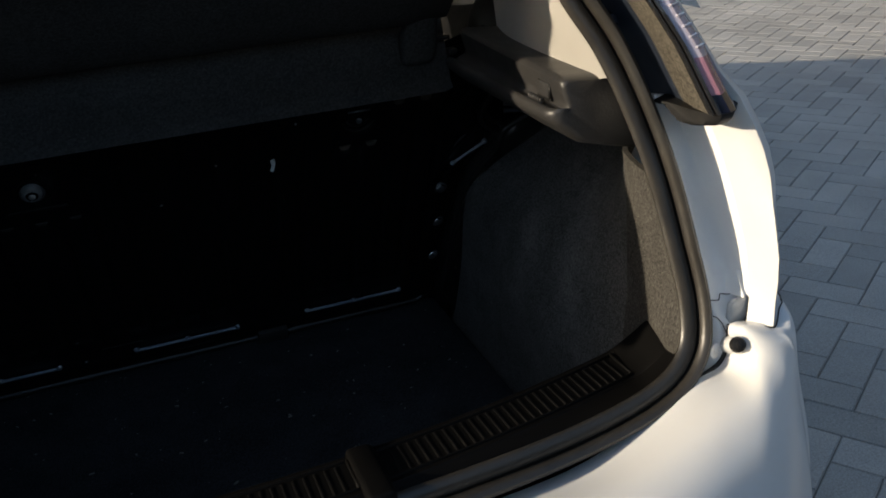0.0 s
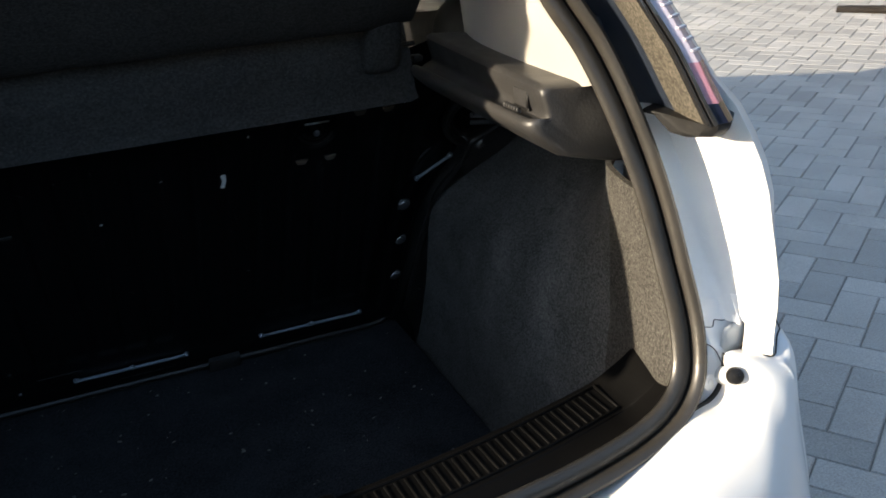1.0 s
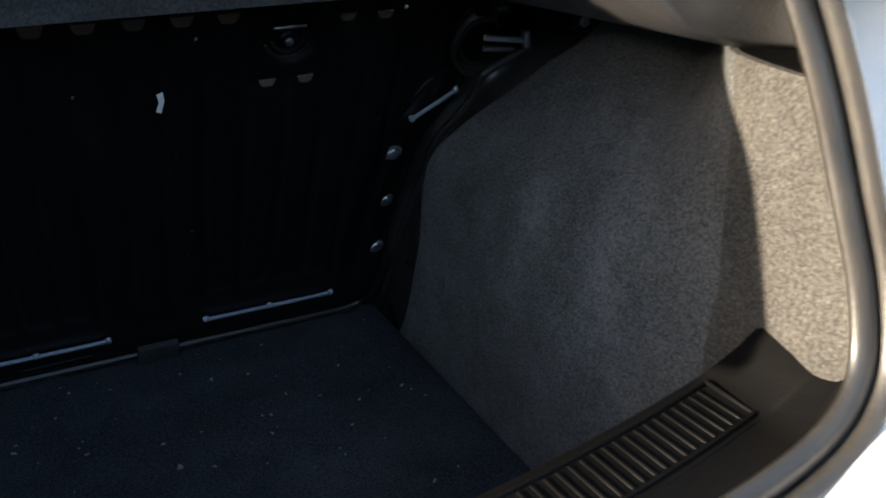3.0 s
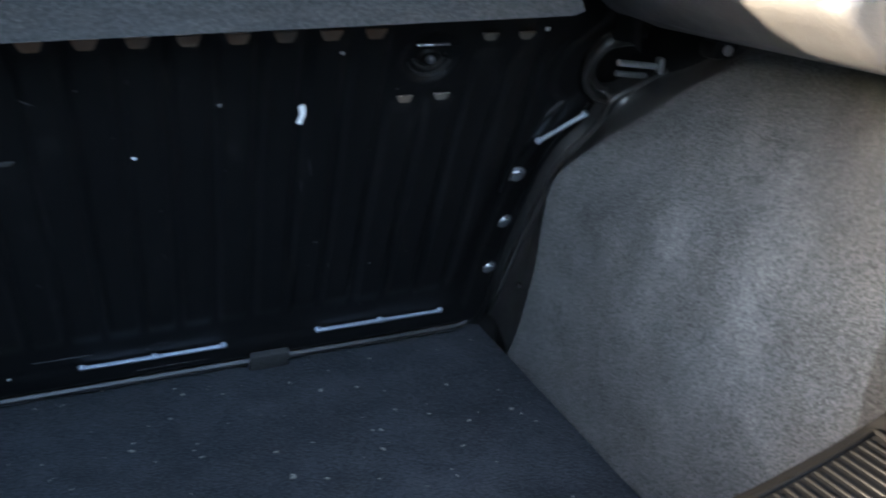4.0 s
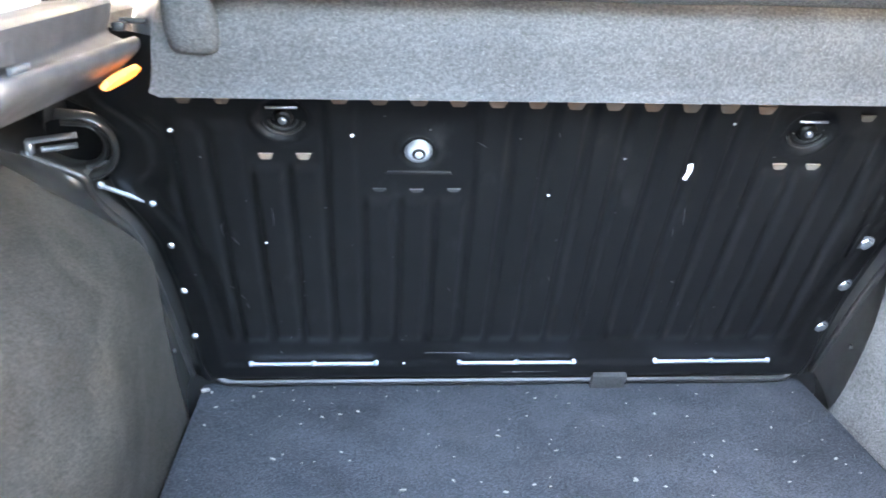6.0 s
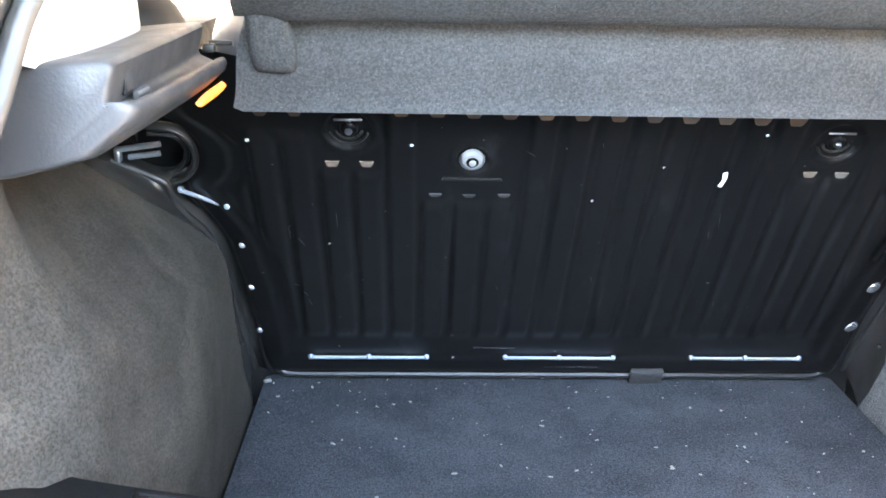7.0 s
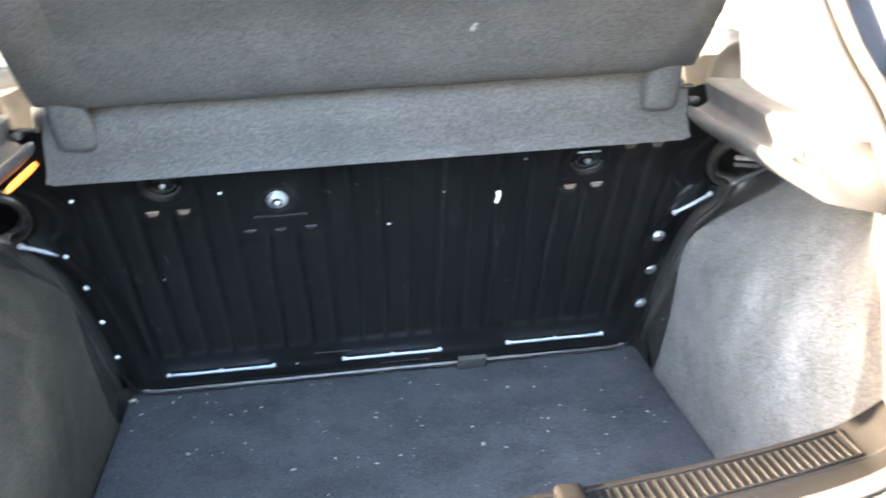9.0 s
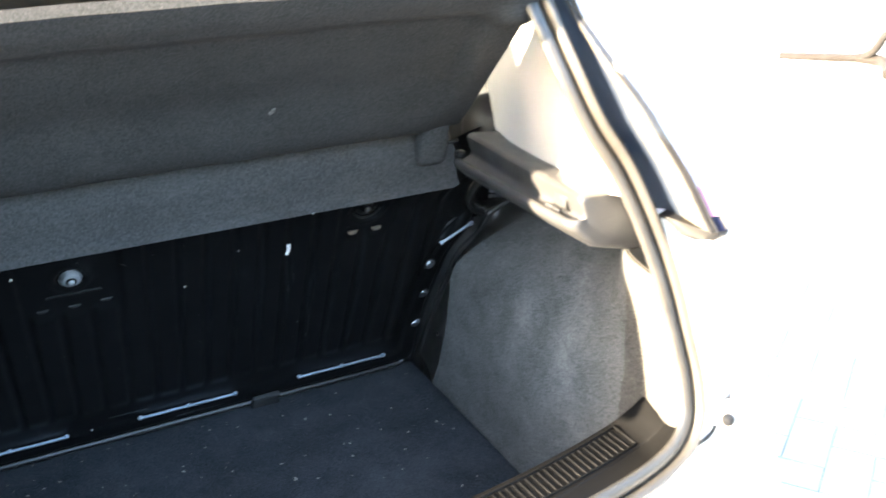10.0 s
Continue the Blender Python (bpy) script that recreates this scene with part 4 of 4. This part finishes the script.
    a, b = boot_mirror(on_seat(0.552, 0.393 + lift, -0.031), side), boot_mirror(on_seat(0.607, 0.386 + lift, -0.027), side)
    # Left pin takes the darker steel only to bring its brightness down.
    part("striker_pin", sweep([a, a.lerp(b, 0.5), b], bead(0, 0, 0.0038, 0.0038, 10), lambda i: UP), STEEL if side > 0 else DARK_STEEL, thing, "bright steel striker pin")
    a, b = boot_mirror(on_seat(0.556, 0.375 + lift, -0.034), side), boot_mirror(on_seat(0.595, 0.372 + lift, -0.029), side)
    part("latch_hook", sweep([a, a.lerp(b, 0.5), b], bead(0, 0, 0.003, 0.004, 8), lambda i: UP), DARK_STEEL, thing)
    return thing


for side in (1, -1):
    seat_frame(side)


# ---- parcel shelf supports ----
def support(side):
    thing = base("shelf_support", "anthracite plastic parcel-shelf support on the boot wall", "shelf support", "parcel shelf supports")

    # the left one sits a little higher in the shell
    dz = 0.0 if side > 0 else 0.012

    def at(p):
        return plain_mirror((p[0], p[1], p[2] + dz), side)

    # outline of the moulding: top ledge, recessed wall, slot for the shelf, rounded lower lip, underside
    rim = [(0.535, 0.957), (0.470, 0.9615), (0.4085, 0.9668), (0.4035, 0.9658), (0.4005, 0.9625), (0.4015, 0.957), (0.4045, 0.945), (0.4065, 0.9385), (0.4050, 0.9345), (0.4000, 0.9335), (0.3950, 0.9362), (0.3905, 0.9374), (0.3872, 0.9352), (0.3860, 0.9305),
           (0.3885, 0.9240), (0.3965, 0.9165), (0.4080, 0.9065), (0.4240, 0.8955), (0.4520, 0.8870), (0.4850, 0.8785), (0.535, 0.872)]

    def ring(y, shrink=0.0, lip=0.0):
        f = (y + 0.655) / 0.32
        pts = []
        for n, (x, z) in enumerate(rim):
            inner = smoothstep(0.50, 0.44, x)
            x += ((0.016 if n < 9 else 0.008) * f + 0.005 * f * f - (0.010 * f if side < 0 else 0.0)) * inner + shrink * inner
            if 9 < n < 17:
                x += lip * (1.0 if n < 15 else 0.5)
            z -= (0.005 * f if n > 8 else 0.0) + (shrink * 0.8 if n < 6 else 0.0) - (shrink * 0.9 if n > 14 else 0.0)
            pts.append(at((x, y + 0.09 * (x - 0.42) * smoothstep(-0.60, -0.64, y), z)))
        return pts

    rings = [ring(y) for y in steps(-0.335, -0.63, 9)] + [ring(-0.640, 0.0, 0.0006), ring(-0.6465, 0.0006, 0.002), ring(-0.6515, 0.0016, 0.004), ring(-0.6545, 0.0034, 0.0065), ring(-0.6556, 0.006, 0.009)]
    part("ledge", skin(rings), GREY_PLASTIC, thing, "moulded ledge with a closed end", sharp=50)
    clip = part("clip", box(0.003, 0.026, 0.016, 0.0012, 2, Matrix.Translation(at((0.4045, -0.609, 0.9475)))), GREY_PLASTIC, thing, "small moulded clip")
    part("clip_gap", box(0.003, 0.030, 0.003, 0.0008, 1, Matrix.Translation(at((0.4050, -0.611, 0.9385)))), BLACK_PLASTIC, clip)
    part("clip_gap", box(0.003, 0.003, 0.018, 0.0008, 1, Matrix.Translation(at((0.4045, -0.6235, 0.9465)))), BLACK_PLASTIC, clip)
    for k in range(6):
        part("clip_tooth", box(0.005, 0.0024, 0.006, 0.0006, 1, Matrix.Translation(at((0.3995, -0.588 - 0.0052 * k, 0.9365)))), GREY_PLASTIC, clip)
    part("hinge_socket", box(0.012, 0.014, 0.008, 0.002, 2, Matrix.Translation(at((0.404, -0.346, 0.942)))), BLACK_PLASTIC, thing, "black hinge socket")
    lug = part("lug", box(0.04, 0.03, 0.02, 0.006, 2, Matrix.Translation(mirror((0.61, -0.27, 0.838), side))), BLACK_PLASTIC, thing, "black fixing lug")
    part("lug_screw", rod(0.006, 0.005, 0.004, 14, Matrix.Translation(mirror((0.605, -0.287, 0.838), side)) @ pose(0, 0, 0, 90, 0, 0), 0.001), STEEL, lug)
    if side < 0:
        lampring = [(x * 0.66, y * 1.45) for x, y in [(-0.006, -0.036), (0.006, -0.036), (0.011, -0.025), (0.012, 0.0), (0.011, 0.025), (0.006, 0.036), (-0.006, 0.036), (-0.011, 0.025), (-0.012, 0.0), (-0.011, -0.025)]]
        lamp = part("boot_lamp", prism(lampring, 0.006, Matrix.Translation(mirror((0.4005, -0.372, 0.9135), side)) @ pose(0, 0, 0, 0, 180 - 50, 0), 0.002), LAMP_GLOW, thing, "glowing orange boot lamp")
    return thing


for side in (1, -1):
    support(side)


# ---- cream pillar trims and belt trims ----
def pillar_trim(side):
    thing = base("pillar_trim", "smooth cream plastic pillar trim above the shelf support", "pillar trim", "pillar trims")
    rear = [(lambda p: (p.x - 0.008, p.y + 0.006, p.z))(seal_at(z)) for z in (0.968, 1.02, 1.08, 1.16, 1.25, 1.34, 1.42)]
    a = [(0.448, -0.60, 0.950), (0.422, -0.585, 1.02), (0.420, -0.56, 1.08), (0.410, -0.52, 1.16), (0.398, -0.465, 1.25), (0.38, -0.39, 1.34), (0.35, -0.31, 1.42)]
    b = [(0.448, -0.49, 0.950), (0.440, -0.47, 1.02), (0.440, -0.445, 1.08), (0.434, -0.41, 1.16), (0.424, -0.36, 1.25), (0.405, -0.30, 1.34), (0.375, -0.24, 1.42)]
    c = [(0.457, -0.395, 0.950), (0.470, -0.355, 1.02), (0.474, -0.33, 1.08), (0.470, -0.30, 1.16), (0.458, -0.26, 1.25), (0.438, -0.21, 1.34), (0.41, -0.16, 1.42)]
    fore = [(0.495, -0.285, 0.960), (0.510, -0.235, 1.02), (0.522, -0.205, 1.08), (0.518, -0.185, 1.16), (0.505, -0.16, 1.25), (0.48, -0.12, 1.34), (0.45, -0.08, 1.42)]
    lip = [(x + 0.03, y + 0.012, z) for x, y, z in fore]
    up = 0.0 if side > 0 else 0.012
    part("trim_skin", loft([[mirror((p[0], p[1], p[2] + up * smoothstep(1.03, 0.97, p[2])), side) for p in q] for q in (rear, a, b, c, fore, lip)], 30, 30), BEIGE_PLASTIC, thing)
    belt = [[(0.505, -0.28, 0.84), (0.525, -0.20, 0.84), (0.55, 0.1, 0.83), (0.575, 0.6, 0.82)], [(0.50, -0.28, 0.965), (0.52, -0.20, 0.962), (0.545, 0.1, 0.955), (0.57, 0.6, 0.945)], [(0.56, -0.28, 0.968), (0.58, -0.20, 0.966), (0.60, 0.1, 0.96), (0.62, 0.6, 0.95)], [(0.66, -0.30, 0.955), (0.68, -0.20, 0.952), (0.71, 0.1, 0.948), (0.72, 0.6, 0.94)], [(0.74, -0.30, 0.965), (0.76, -0.20, 0.965), (0.79, 0.1, 0.96), (0.79, 0.6, 0.955)]]
    part("belt_trim", loft([[mirror((p[0], p[1], p[2] - 0.035 * smoothstep(-0.2, 0.1, p[1])), side) for p in c] for c in belt], 16, 14), BLACK_PLASTIC, thing, "black belt trim under the side window")
    dome = bmesh.new()
    bmesh.ops.create_uvsphere(dome, u_segments=20, v_segments=12, radius=1)
    bmesh.ops.transform(dome, matrix=Matrix.Translation(mirror((0.528, -0.22, 0.930) if side > 0 else (0.500, -0.22, 0.942), side)) @ Matrix.Diagonal((0.045, 0.07, 0.062, 1)), verts=dome.verts)
    part("belt_cover", dome, BLACK_PLASTIC, thing, "rounded black seat-belt cover")
    return thing


for side in (1, -1):
    pillar_trim(side)

# ---- parcel shelf, lifted ----
shelf = base("parcel_shelf", "grey felt parcel shelf, tilted up on its hinges", "parcel shelf")
SHELF_MID = 0.005
HINGE = Vector((SHELF_MID, -0.303, 0.951))
RISE = Vector((0, -0.80, 0.60))
FACE = Vector((0, -0.60, -0.80))


def on_shelf(u, s, d=0.0):
    return Vector((u, HINGE.y, HINGE.z)) + RISE * s + FACE * d


LIP = 0.054  # where the board rolls under, over the top of the flap


def shelf_board():
    roll = ((0.012, -0.016), (0.004, -0.013), (-0.001, -0.008), (-0.001, -0.004), (0.003, -0.0008), (0.008, 0.0))
    rows = []
    for j in range(6 + 44):
        row = []
        for i in range(61):
            f = -1 + i / 30
            k = max(0.0, (j - 5) / 44)
            s = LIP + 0.008 + (0.435 - LIP - 0.008) * k
            fold = 0.0
            if j < 6:
                s, fold = LIP + roll[j][0], roll[j][1]
            half = 0.394 - 0.05 * smoothstep(0.05, 0.42, s) * 0.6
            u = SHELF_MID + half * f
            rim = (1 - abs(f)) * half
            d = (0.004 - 0.024 * smoothstep(0.062, 0.200, s)) * smoothstep(0.030, 0.054, rim) * smoothstep(0.40, 0.345, s)
            d += 0.008 * smoothstep(0.335, 0.355, s) * smoothstep(0.39, 0.365, s)
            d += 0.0012 * noise.noise((f * 5, s * 12, 1.5))
            row.append(on_shelf(u, s, d + fold))
        rows.append(row)
    return sheet(rows, 0.012, -FACE)


part("board", shelf_board(), SHELF_FELT, shelf, "felt-covered shelf board")


def shelf_flap():
    profile = spline([(0, -0.3080, 0.9960), (0, -0.3165, 0.9790), (0, -0.3285, 0.9600), (0, -0.3340, 0.9400), (0, -0.3318, 0.9150), (0, -0.3320, 0.8990), (0, -0.3355, 0.8880)], 29)
    rows = []
    for j, p in enumerate(profile):
        k = j / 28
        half = 0.392 + 0.010 * k
        row = []
        for i in range(81):
            f = -1 + i / 40
            edge = smoothstep(0.90, 0.80, abs(f))
            y = p.y + 0.008 * (1 - edge) * smoothstep(0.6, 0.0, k)
            y += 0.0012 * noise.noise((f * 6, k * 3, 7))
            row.append(Vector((SHELF_MID + half * f, y, p.z - 0.012 * (1 - edge) * smoothstep(0.4, 0.0, k) + 0.004 * smoothstep(0.975, 1.0, abs(f)) * k * k)))
        rows.append(row)
    return sheet(rows, 0.004, (0, 1, 0))


def hinge_pad(side):
    """A soft block under the end of the board, fuller below, running up into the rim of the board."""
    rings = []
    for z, front, back, out, inn in ((0.929, -0.338, -0.322, 0.376, 0.346), (0.931, -0.3425, -0.320, 0.381, 0.341), (0.937, -0.3455, -0.318, 0.385, 0.339), (0.948, -0.3480, -0.315, 0.388, 0.339), (0.960, -0.3495, -0.315, 0.389, 0.340), (0.972, -0.3510, -0.320, 0.389, 0.343), (0.986, -0.3525, -0.330, 0.389, 0.348), (1.000, -0.355, -0.336, 0.389, 0.352)):
        ring = []
        for k in range(24):
            a = 2 * math.pi * k / 24
            c, d = math.cos(a), math.sin(a)
            e = 0.72
            x = (out + inn) / 2 + (out - inn) / 2 * math.copysign(abs(c) ** e, c)
            y = (front + back) / 2 + (back - front) / 2 * math.copysign(abs(d) ** e, d)
            ring.append(boot_mid((x, y, z), side))
        rings.append(ring)
    return skin(rings)


def boot_mid(p, side):
    return Vector((SHELF_MID + side * (p[0] - SHELF_MID), p[1], p[2]))


part("front_flap", shelf_flap(), SHELF_FELT, shelf, "felt flap hanging below the hinge line")
for side in (1, -1):
    part("hinge_pad", hinge_pad(side), SHELF_FELT, shelf, "felt-covered hinge pad", sharp=80)
    part("hinge_pin", rod(0.003, 0.003, 0.024, 10, Matrix.Translation(mirror((0.394, -0.335, 0.958), side)) @ pose(0, 0, 0, 0, 90, 0)), BLACK_PLASTIC, shelf, "black hinge pin")
part("smudge", prism([(-0.003, -0.008), (0.001, -0.010), (0.004, -0.003), (0.0045, 0.005), (0.002, 0.010), (-0.001, 0.006), (-0.0035, 0.001)], 0.0006, Matrix.Translation(on_shelf(0.113, 0.160, -0.0135)) @ Matrix((Vector((1, 0, 0)), RISE, FACE)).transposed().to_4x4()), SMUDGE, shelf, "pale worn smudge")

# ---- sill cover ----
sill = base("sill_cover", "black plastic load sill cover with a ribbed scuff strip", "sill cover")
def sill_edge(x):
    """The inner edge of the scuff strip: it bows to the rear in the middle."""
    u = x - CX
    return -0.770 + 0.385 * u * u, 0.680 - 0.06 * u * u


def seal_low(x):
    u = min((abs(x - CX) if x > CX else abs(x - CX) * 0.95) + CX, 0.465)
    pts = SEAL[:5]
    for a, b in zip(pts, pts[1:]):
        if u <= b[0]:
            f = (u - a[0]) / (b[0] - a[0])
            return a[1] + f * (b[1] - a[1]), a[2] + f * (b[2] - a[2])
    return pts[-1][1], pts[-1][2]


def sill_skin():
    rows = []
    for i in range(81):
        f = -1 + i / 40
        x = CX + (0.486 if f > 0 else 0.508) * f
        y, z = sill_edge(x)
        ys, zs = seal_low(x)
        # at both ends the plate climbs to the felt flange
        e = smoothstep(0.438, 0.487, abs(x - CX)) if f > 0 else smoothstep(0.455, 0.508, abs(x - CX))
        y -= 0.026 * e
        row = [(y + 0.030, 0.385), (y + 0.022, 0.60), (y + 0.0145, z - 0.022), (y + 0.0125, z - 0.009), (y + 0.0090, z - 0.0025), (y + 0.004, z), (y - 0.046, z + 0.003), (y - 0.054, z + 0.002), ((y - 0.054 + ys) / 2, (z + zs) / 2 + 0.003), (ys + 0.010, zs + 0.001), (ys + 0.004, zs - 0.008)]
        goal = (0, 0, 0.690, 0.697, 0.700, 0.702, 0.708, 0.711, 0.713, 0.713, 0.706)
        row = [Vector((x, a, b + e * max(0.0, goal[n] - b))) for n, (a, b) in enumerate(row)]
        rows.append(spline(row, 44))
    return sheet(rows)


part("sill_skin", sill_skin(), SILL_PLASTIC, sill)


def on_sill(x, d):
    """A place on the scuff strip, d metres behind its inner edge."""
    y, z = sill_edge(x)
    return Vector((x, y - d, z + 0.003 * d / 0.055))


SILL_TILT = math.degrees(math.atan2(0.003, 0.055))
RIB = box(0.0028, 0.040, 0.0026, 0.0010, 2)
me = bpy.data.meshes.new("scuff_rib")
finish(RIB).to_mesh(me)
RIB.free()
me.materials.append(RIB_PLASTIC)
for a, b in ((0.155, 0.425), (-0.093, 0.115), (-0.403, -0.131)):
    frame_bm = bmesh.new()
    for d in (0.0, 0.046):
        line = [on_sill(x, d) + Vector((0, 0, 0.001)) for x in steps(a - 0.006, b + 0.006, 16)]
        join(frame_bm, sweep(line, bead(0, 0, 0.0017, 0.0017, 8), lambda i: Vector((0, 0, 1))))
    for x in (a - 0.006, b + 0.006):
        join(frame_bm, box(0.003, 0.046, 0.0034, 0.0012, 1, Matrix.Translation(on_sill(x, 0.023) + Vector((0, 0, 0.001)))))
    strip = part("scuff_strip", frame_bm, SILL_PLASTIC, sill, "ribbed scuff strip")
    n = int((b - a) / 0.0095)
    for k in range(n):
        rib = new("scuff_rib", me)
        rib.parent = strip
        rib.matrix_basis = Matrix.Translation(on_sill(a + 0.006 + (b - a - 0.012) * k / (n - 1), 0.023) + Vector((0, 0, 0.0002))) @ pose(0, 0, 0, -SILL_TILT, 0, 0)
for x in (0.135, -0.111):
    part("scuff_block", box(0.026, 0.085, 0.014, 0.005, 3, Matrix.Translation(on_sill(x, 0.032) + Vector((0, 0, 0.0005))) @ pose(0, 0, 0, -SILL_TILT, 0, 0)), SILL_PLASTIC, sill, "smooth block beside the lock")

# ---- driveway beyond ----
stick = base("fallen_stick", "bare brown stick lying on the sunlit pavers", "stick")
part("twig", sweep(spline([(5.095, 3.592, 0.010), (5.15, 3.50, 0.016), (5.30, 3.29, 0.022), (5.43, 3.12, 0.030)], 16), bead(0, 0, 0.038, 0.032, 8), lambda i: Vector((0, 0, 1))), WOOD, stick)
part("fork", sweep(spline([(5.41, 3.14, 0.030), (5.42, 3.00, 0.036), (5.34, 2.86, 0.036), (5.08, 2.62, 0.03)], 14), bead(0, 0, 0.046, 0.040, 10), lambda i: Vector((0, 0, 1))), WOOD, stick)
part("side_fork", sweep(spline([(5.42, 3.13, 0.03), (5.36, 3.00, 0.10), (5.27, 2.88, 0.18), (5.16, 2.75, 0.27), (5.05, 2.60, 0.33)], 14), bead(0, 0, 0.030, 0.028, 10), lambda i: Vector((0, 0, 1))), WOOD, stick)

fence = base("garden_wall", "pale slatted garden fence beside the driveway", "fence")
for k in range(7):
    part("rail", box(0.03, 14.0, 0.14, 0.008, 1, Matrix.Translation((-6.0, 3.0, 0.25 + 0.2 * k))), FENCE_WHITE, fence)
for k in range(8):
    part("post", box(0.09, 0.09, 1.7, 0.01, 1, Matrix.Translation((-6.08, -3.0 + 1.8 * k, 0.85))), FENCE_WHITE, fence)

# Unseen walls added to dim the sky light and shade the ground behind.
for name, size, at in (("sky_block_east", (0.3, 19.0, 6.0), (9.8, 1.0, 2.98)), ("sky_block_south", (14.0, 0.3, 2.6), (2.7, -8.3, 1.28)), ("sun_block_west", (0.3, 6.6, 2.3), (-4.0, -5.0, 1.13))):
    wall = part(name, box(*size, 0.01, 1, Matrix.Translation(at)), BLOCKER)
    tagged(wall, "unseen dark wall added to block sky and sun", "wall", kind="structure")

# ---- pavers, a herringbone of 200 x 100 mm stones ----
AXIS = Vector((0.82, 0.57, 0)).normalized()
SIDE = Vector((-AXIS.y, AXIS.x, 0))


def paver_mesh(x, y, lx, ly, bm):
    g, b, top = 0.0012, 0.0026, 0.0
    lo = [(x + g, y + g), (x + lx - g, y + g), (x + lx - g, y + ly - g), (x + g, y + ly - g)]
    hi = [(x + g + b, y + g + b), (x + lx - g - b, y + g + b), (x + lx - g - b, y + ly - g - b), (x + g + b, y + ly - g - b)]
    at = lambda p, z: AXIS * p[0] + SIDE * p[1] + Vector((0, 0, z))
    base_v = [bm.verts.new(at(p, -0.016)) for p in lo]
    low_v = [bm.verts.new(at(p, -0.004)) for p in lo]
    top_v = [bm.verts.new(at(p, top)) for p in hi]
    for a, c in ((base_v, low_v), (low_v, top_v)):
        for i in range(4):
            bm.faces.new((a[i], a[(i + 1) % 4], c[(i + 1) % 4], c[i]))
    bm.faces.new(top_v)


def herringbone(reach):
    W = 0.1
    for i in range(-reach, reach):
        for j in range(-reach, reach):
            k = (i - j) % 4
            if k == 0:
                yield i * W, j * W, 2 * W, W
            elif k == 2 + 1:
                yield i * W, j * W, W, 2 * W


near_long, near_tall = [], []
far = bmesh.new()
for x, y, lx, ly in herringbone(110):
    mid = AXIS * (x + lx / 2) + SIDE * (y + ly / 2)
    if not (0.7 < mid.x < 8.5 and -2.0 < mid.y < 8.5):
        continue
    if mid.x < 2.45 and -0.55 < mid.y < 1.15 and mid.x > 0.9 and len(near_long) + len(near_tall) < 300:
        (near_long if lx > ly else near_tall).append((x, y))
    else:
        paver_mesh(x, y, lx, ly, far)
pavement = tagged(new("pavement"), "grey concrete block paving in a herringbone pattern", "paving", kind="structure")
part("joint_sand", sheet([[(0.7, -2.0, -0.0065), (8.5, -2.0, -0.0065)], [(0.7, 8.5, -0.0065), (8.5, 8.5, -0.0065)]]), SAND, pavement, smooth=False)
for spots, lx, ly in ((near_long, 0.2, 0.1), (near_tall, 0.1, 0.2)):
    one = bmesh.new()
    paver_mesh(0, 0, lx, ly, one)
    finish(one, False)
    pm = bpy.data.meshes.new("paver")
    one.to_mesh(pm)
    one.free()
    pm.materials.append(PAVER)
    for x, y in spots:
        ob = new("paver", pm)
        ob.parent = pavement
        ob.location = AXIS * x + SIDE * y + Vector((0, 0, random.uniform(-0.0015, 0.0)))
tagged(part("far_pavers", far, PAVER, pavement, smooth=False), kind="stuff")
